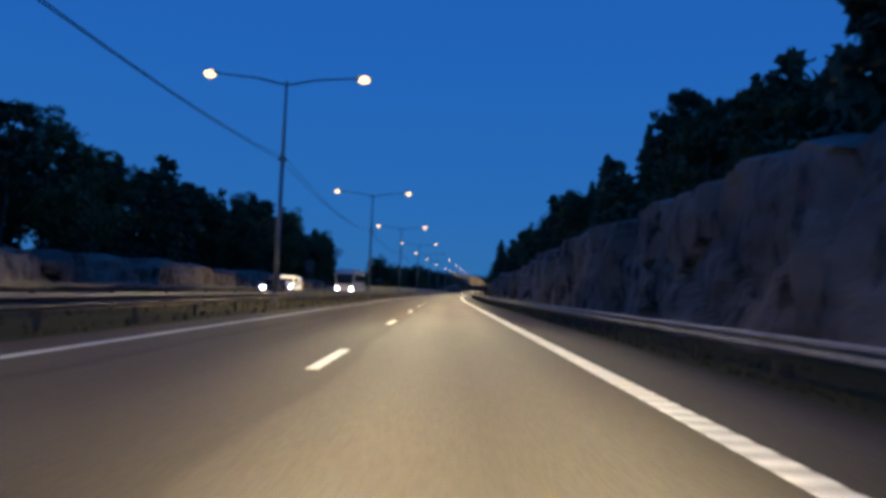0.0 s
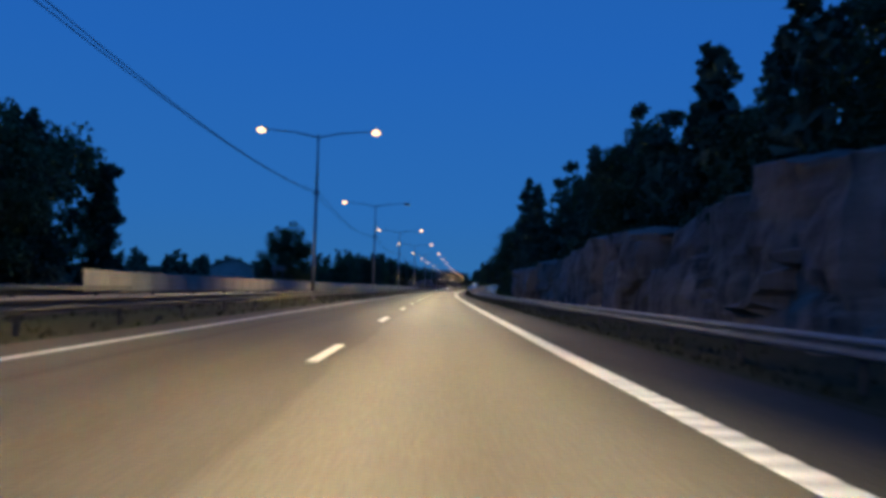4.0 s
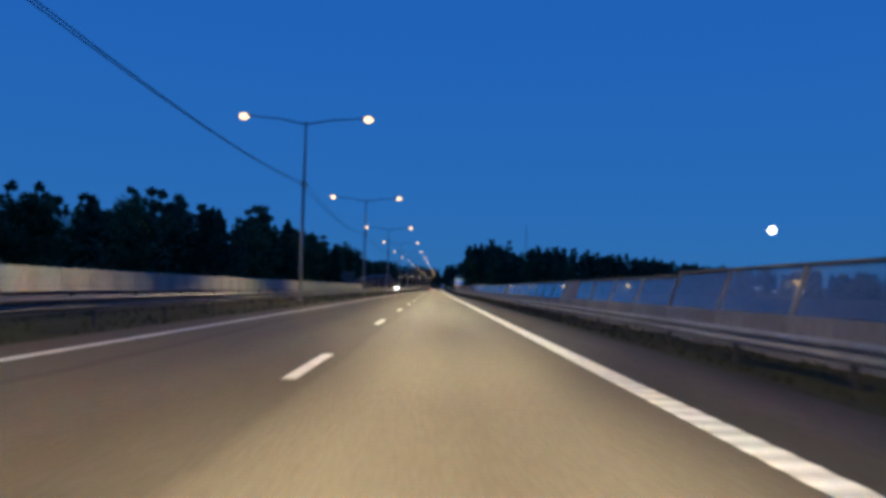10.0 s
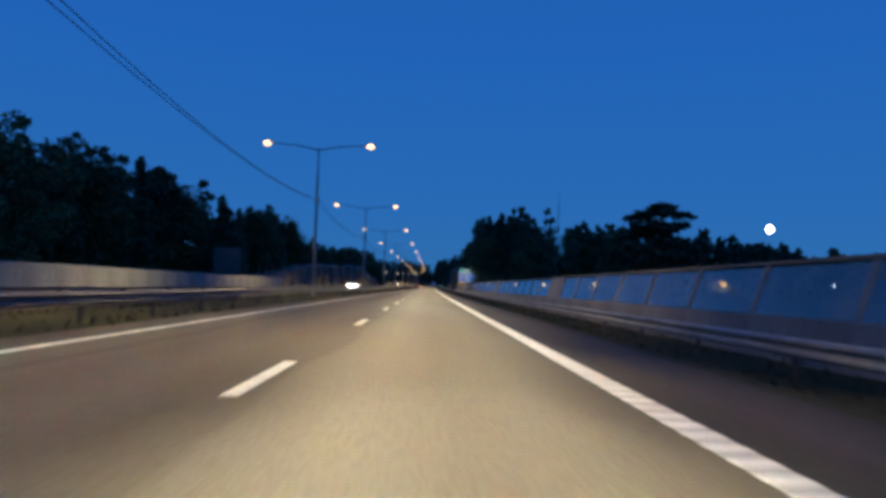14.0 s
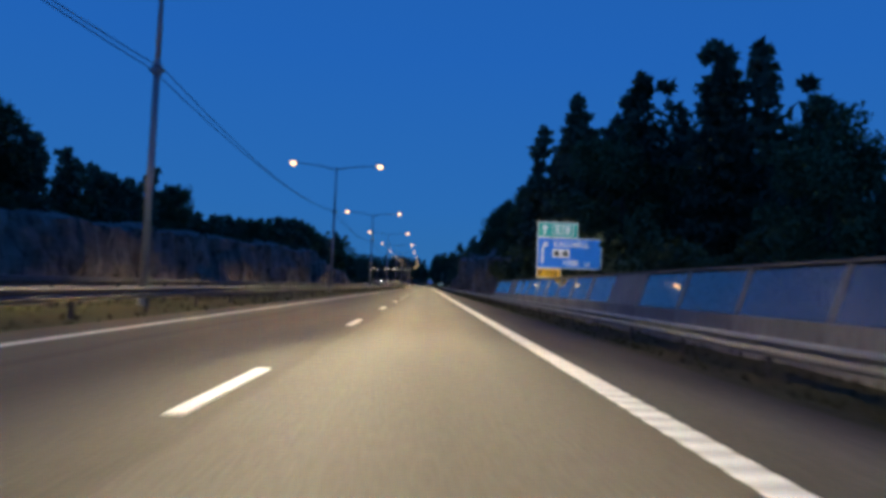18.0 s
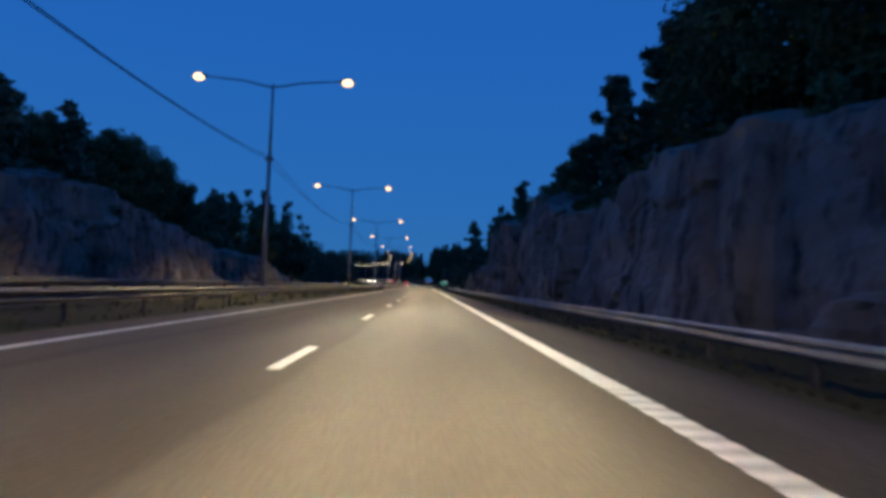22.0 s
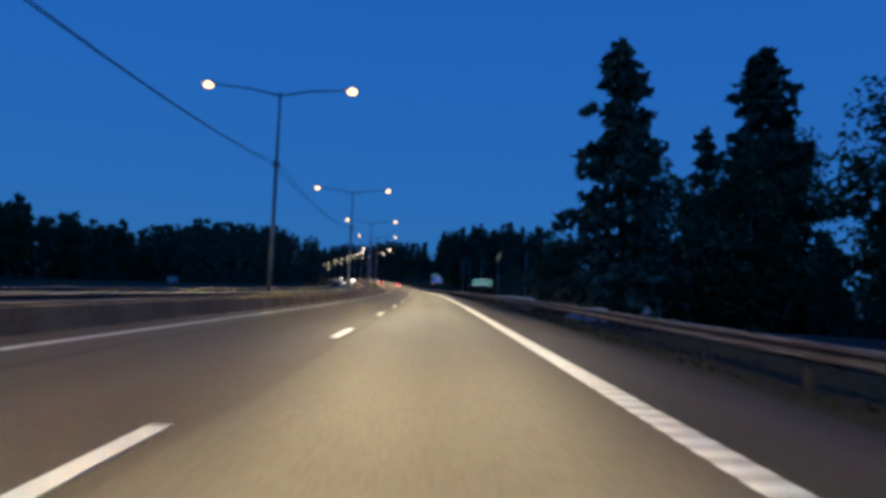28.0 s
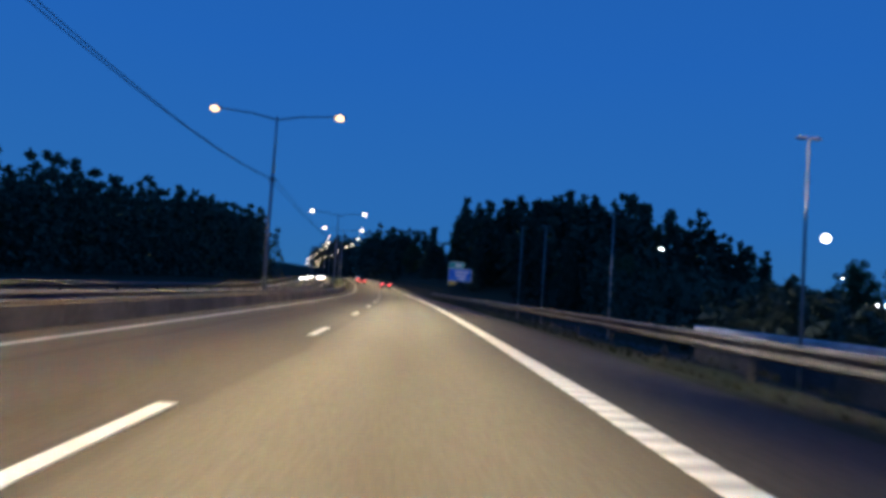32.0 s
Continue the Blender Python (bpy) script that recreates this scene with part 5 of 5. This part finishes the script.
for k in range(13):
    kind = "red" if k < 2 else "yellow" if k == 2 else "pale"
    barrier_block(963 + k * 1.5, {"red": RED_PAINT, "yellow": SIGN_YELLOW, "pale": CONCRETE}[kind], kind + " plastic road barrier beside the lower road")


parapet()
strip("road_side", steps(860, 1060, 5), [(21.5, 0.05), (21.5, 0.09), (26.5, 0.11), (31.5, 0.09), (31.5, 0.05)], SHOULDER, label="dark asphalt side road below the motorway", category="road",
      zfun=lambda s, u: ground_z(s, 26.0))


def house(s, u, w, d, h, roof, turn, label, lit=()):
    g = float(ground_z(s, u))
    ob = thing("house", pose(*place(s, u, g), 0, 0, turn), label, "house", "houses beyond the road")
    bm = bm_new()
    box(bm, 0, 0, h / 2 - 0.3, w, d, h + 0.6, 0.02)
    part("wall", bm, PLASTER, ob)
    bm = bm_new()
    e = 0.5
    pts = [(-w / 2 - e, h - 0.15), (0, h + roof), (w / 2 + e, h - 0.15), (w / 2 + e, h + 0.05), (0, h + roof + 0.22), (-w / 2 - e, h + 0.05)]
    a = [bm.verts.new((x, -d / 2 - e, z)) for x, z in pts]
    c = [bm.verts.new((x, d / 2 + e, z)) for x, z in pts]
    bm.faces.new(a)
    bm.faces.new(list(reversed(c)))
    for i in range(6):
        bm.faces.new((a[i], c[i], c[(i + 1) % 6], a[(i + 1) % 6]))
    bmesh.ops.recalc_face_normals(bm, faces=bm.faces)
    part("roof", bm, ROOF_TILE, ob)
    for y in (-d / 2, d / 2 - 0.12):
        bm = bm_new()
        tri = [bm.verts.new((x, yy, z)) for yy in (y, y + 0.12) for x, z in ((-w / 2, h - 0.02), (w / 2, h - 0.02), (0, h + roof))]
        bm.faces.new(tri[:3])
        bm.faces.new(tri[3:])
        for i in range(3):
            bm.faces.new((tri[i], tri[(i + 1) % 3], tri[3 + (i + 1) % 3], tri[3 + i]))
        bmesh.ops.recalc_face_normals(bm, faces=bm.faces)
        part("gable", bm, PLASTER, ob)
    n = max(2, int(w / 3))
    for k in range(n):
        for f in range(max(1, int(h / 2.8))):
            x = -w / 2 + (k + 0.5) * w / n
            z = 1.5 + f * 2.7
            bm = bm_new()
            box(bm, x, -d / 2 - 0.02, z, 1.15, 0.06, 1.15, 0.01)
            win = part("window", bm, SIGN_WHITE, ob)
            bm = bm_new()
            box(bm, x, -d / 2 - 0.055, z, 0.98, 0.02, 0.98)
            part("pane", bm, WINDOW_GLOW if (k, f) in lit else GLASS_DARK, win)


WINDOW_GLOW = glow("lit_window", (1.0, 0.75, 0.40), 1.6)
house(272, -33.5, 8, 7, 4.4, 1.6, 10, "small house with a dark roof behind the wall")
house(1030, 95, 14, 9, 5.6, 2.4, 25, "two-storey house with a few lit windows", {(0, 0), (2, 1), (3, 0)})
house(1010, 118, 12, 9, 5.6, 2.2, 10, "two-storey house with a few lit windows", {(1, 0), (3, 1)})
house(985, 100, 12, 8, 3.0, 1.8, 40, "low house with lit windows", {(0, 0), (1, 0)})
house(1016, 63, 16, 8, 3.2, 0.6, -20, "low pale industrial building with dark windows")
car(946, 29.0, True, WHITE_PAINT, "pale van parked beside the side road", van=True, lights=False).matrix_world = stand(946, 30.2, turn=75)


def town_lamp(s, u, top, size=1.0, label="street lamp with a white light"):
    g = float(ground_z(s, u))
    ob = thing("town_lamp", pose(*place(s, u, g), 0, 0, heading(s)), label, "lamp post", "lamps beyond the road")
    h = top - g
    bm = bm_new()
    rod(bm, (0, 0, -0.3), (0, 0, h - 0.5), 0.07, 0.05, 8)
    rod(bm, (0, 0, h - 0.5), (0.5, 0, h), 0.045, 0.04, 8)
    rod(bm, (0.5, 0, h), (1.6, 0, h + 0.05), 0.04, 0.03, 8)
    part("post", bm, POLE_STEEL, ob)
    bm = bm_new()
    bmesh.ops.create_uvsphere(bm, u_segments=10, v_segments=6, radius=1, matrix=Matrix.Translation((1.75, 0, h + 0.0)) @ Matrix.Diagonal((0.15 * size, 0.12 * size, 0.09 * size, 1)))
    part("lamp_head", bm, WHITE_GLOW, ob)


for s, u, top in ((395, 78, 3.2), (412, 90, 2.6), (430, 70, 2.2), (455, 110, 3.5), (470, 84, 2.4), (505, 96, 3.0), (540, 70, 3.2), (560, 120, 4.2), (1000, 88, 4.6), (1015, 105, 5.2), (980, 80, 2.4), (1040, 118, 6.0), (985, 37.2, 3.9), (986, 38.0, 2.1), (985, 50.5, 5.0), (984, 46.4, 2.1), (987, 47.5, 2.2), (985, 52.5, 0.4), (986, 53.3, 3.4), (988, 55.0, 0.6)):
    town_lamp(s, u, top)
for s, u, top in ((1165, 126.8, 4.9), (1166, 129.5, 5.2), (1164, 145.0, 5.1), (1165, 148.6, 5.3), (1163, 120.6, 10.4), (1166, 114.0, 8.8), (1164, 134.5, 12.0)):
    town_lamp(s, u, max(top, float(ground_z(s, u)) + 3.5), 2.6, "tall lamp with a broad white light among far houses")


def mast():
    s, u = 690.0, 54.0
    g = float(ground_z(s, u))
    ob = thing("radio_mast", pose(*place(s, u, g)), "thin dark radio mast rising above the trees", "mast")
    bm = bm_new()
    rod(bm, (0, 0, -0.4), (0, 0, 26), 0.22, 0.14, 10)
    part("pole", bm, POLE_STEEL, ob)
    bm = bm_new()
    rod(bm, (0, 0, 26), (0, 0, 36.5 - g), 0.09, 0.05, 8)
    part("antenna", bm, POLE_STEEL, ob)


mast()


def moon():
    az, el, d = radians(29.85), radians(5.0), 4700.0
    bm = bm_new()
    bmesh.ops.create_uvsphere(bm, u_segments=24, v_segments=14, radius=23)
    ob = part("moon", bm, glow("moon_light", (1.0, 0.97, 0.90), 6.0), flat=False)
    ob.location = (40 + d * math.sin(az) * math.cos(el), 560 + d * math.cos(az) * math.cos(el), d * math.sin(el))
    tagged(ob, "full white moon low over the trees", "moon", kind="structure")


moon()


# ---- marks on the road ----
def skid(u, s0, s1, wide):
    """A braking mark: a few ragged strands of rubber side by side."""
    rng = np.random.RandomState(int(u * 10))
    v, f = [], []
    for strand in range(4):
        off = (strand - 1.5) * wide / 4
        a, b = s0 + rng.uniform(0, 1.4), s1 - rng.uniform(0, 3.0)
        ss = steps(a, b, 0.3)
        w = wide * 0.30
        base = len(v)
        for s in ss:
            x, _ = axis(s)
            w = min(max(w + rng.uniform(-0.012, 0.012), wide * 0.10), wide * 0.36)
            e = min(1.0, (s - a) / 1.2 + 0.05, (b - s) / 1.2 + 0.05)
            z = float(road_z(s, u)) + 0.010 + strand * 0.001
            v += [(float(x) + u + off - w * e / 2, s, z), (float(x) + u + off + w * e / 2, s, z)]
        for i in range(len(ss) - 1):
            k = base + 2 * i
            f.append((k, k + 1, k + 3, k + 2))
    tagged(raw("skid_mark", v, f, TAR), "black skid mark on the asphalt", "skid mark", kind="structure")


STAIN = mat("dark_road_stain", (0.034, 0.031, 0.028), 0.8, vary=0.4, size=3, fine=14)
TAR = mat("black_rubber_marks", (0.010, 0.010, 0.010), 0.85, vary=0.5, size=3, fine=20, tint=(0.03, 0.028, 0.026), spec=0.1)
skid(8.0, 98.0, 109, 0.19)
skid(10.1, 97.0, 110.5, 0.21)


def tar_patch(s, u, wide, length, seed):
    """A ragged repair patch or oil stain on the paving."""
    rng = np.random.RandomState(seed)
    x, _ = axis(s)
    bm = bm_new()
    ring = []
    for k in range(22):
        an = 6.2832 * k / 22
        r = rng.uniform(0.72, 1.1)
        c, d = math.cos(an), math.sin(an)
        c, d = math.copysign(abs(c) ** 0.6, c), math.copysign(abs(d) ** 0.6, d)
        ring.append(bm.verts.new((float(x) + u + c * wide / 2 * r, s + d * length / 2 * r, float(road_z(s, u)) + 0.009 - max(0, u - 11.3) * 0.016)))
    bm.faces.new(ring)
    tagged(part("road_stain", bm, STAIN), "dark ragged stain on the asphalt", "stain", kind="structure")


for s, u, w, d in ((921, 12.2, 0.5, 1.5), (739, 9.05, 0.24, 0.32), (741.5, 9.0, 0.14, 0.9), (350, 6.0, 0.22, 0.4)):
    tar_patch(s, u, w, d, int(s))


def median_blocks():
    """A low wall of concrete blocks along the median before the bend."""
    ob = thing("median_barrier", pose(0, 0, 0), "low brown-grey concrete block barrier along the median", "barrier")
    me = None
    for k in range(82):
        s = 802 + k * 3.5
        m = pose(*place(s + 1.75, 1.95, float(road_z(s, 1.95))), 0, 0, heading(s))
        if me is None:
            bm = bm_new()
            box(bm, 0, 0, 0.10, 0.34, 3.46, 0.70, 0.02)
            box(bm, 0, 0, 0.47, 0.22, 3.46, 0.10, 0.02)
            p = part("block", bm, MEDIAN_STONE, ob)
            me = p.data
        else:
            p = new("block", me)
            p.parent = ob
        p.matrix_basis = m


MEDIAN_STONE = mat("median_concrete", (0.21, 0.18, 0.135), 0.9, vary=0.35, size=0.6, fine=6, bump=0.3, spread=0.15)
median_blocks()



def grass_tufts():
    """Blades along the verges and the median."""
    rng = np.random.RandomState(9)
    n = 42000
    s = rng.uniform(-10, 1075, n)
    u = np.where(rng.rand(n) < 0.62, rng.uniform(13.1, 16.2, n), rng.uniform(-2.1, 2.15, n))
    x, _ = axis(s)
    z = np.where(np.abs(u) < 3, road_z(s, u) - 0.05, ground_z(s, u))
    p = np.stack([x + u, s, z], 1)
    k = np.where(u > 3, rng.uniform(0.05, 0.17, n), rng.uniform(0.06, 0.22, n))[:, None]
    a = rng.normal(size=(n, 3)) * 0.35
    a[:, 2] = 1
    b = rng.normal(size=(n, 3))
    b[:, 2] = 0
    b /= np.linalg.norm(b, axis=1)[:, None]
    w = k * 0.22
    v = np.stack([p - b * w, p + b * w, p + a * k], 1).reshape(-1, 3)
    tagged(raw("verge_grass", v, np.arange(len(v)).reshape(-1, 3), BLADES), "ragged grass tufts on verge and median", "grass", kind="stuff")


grass_tufts()
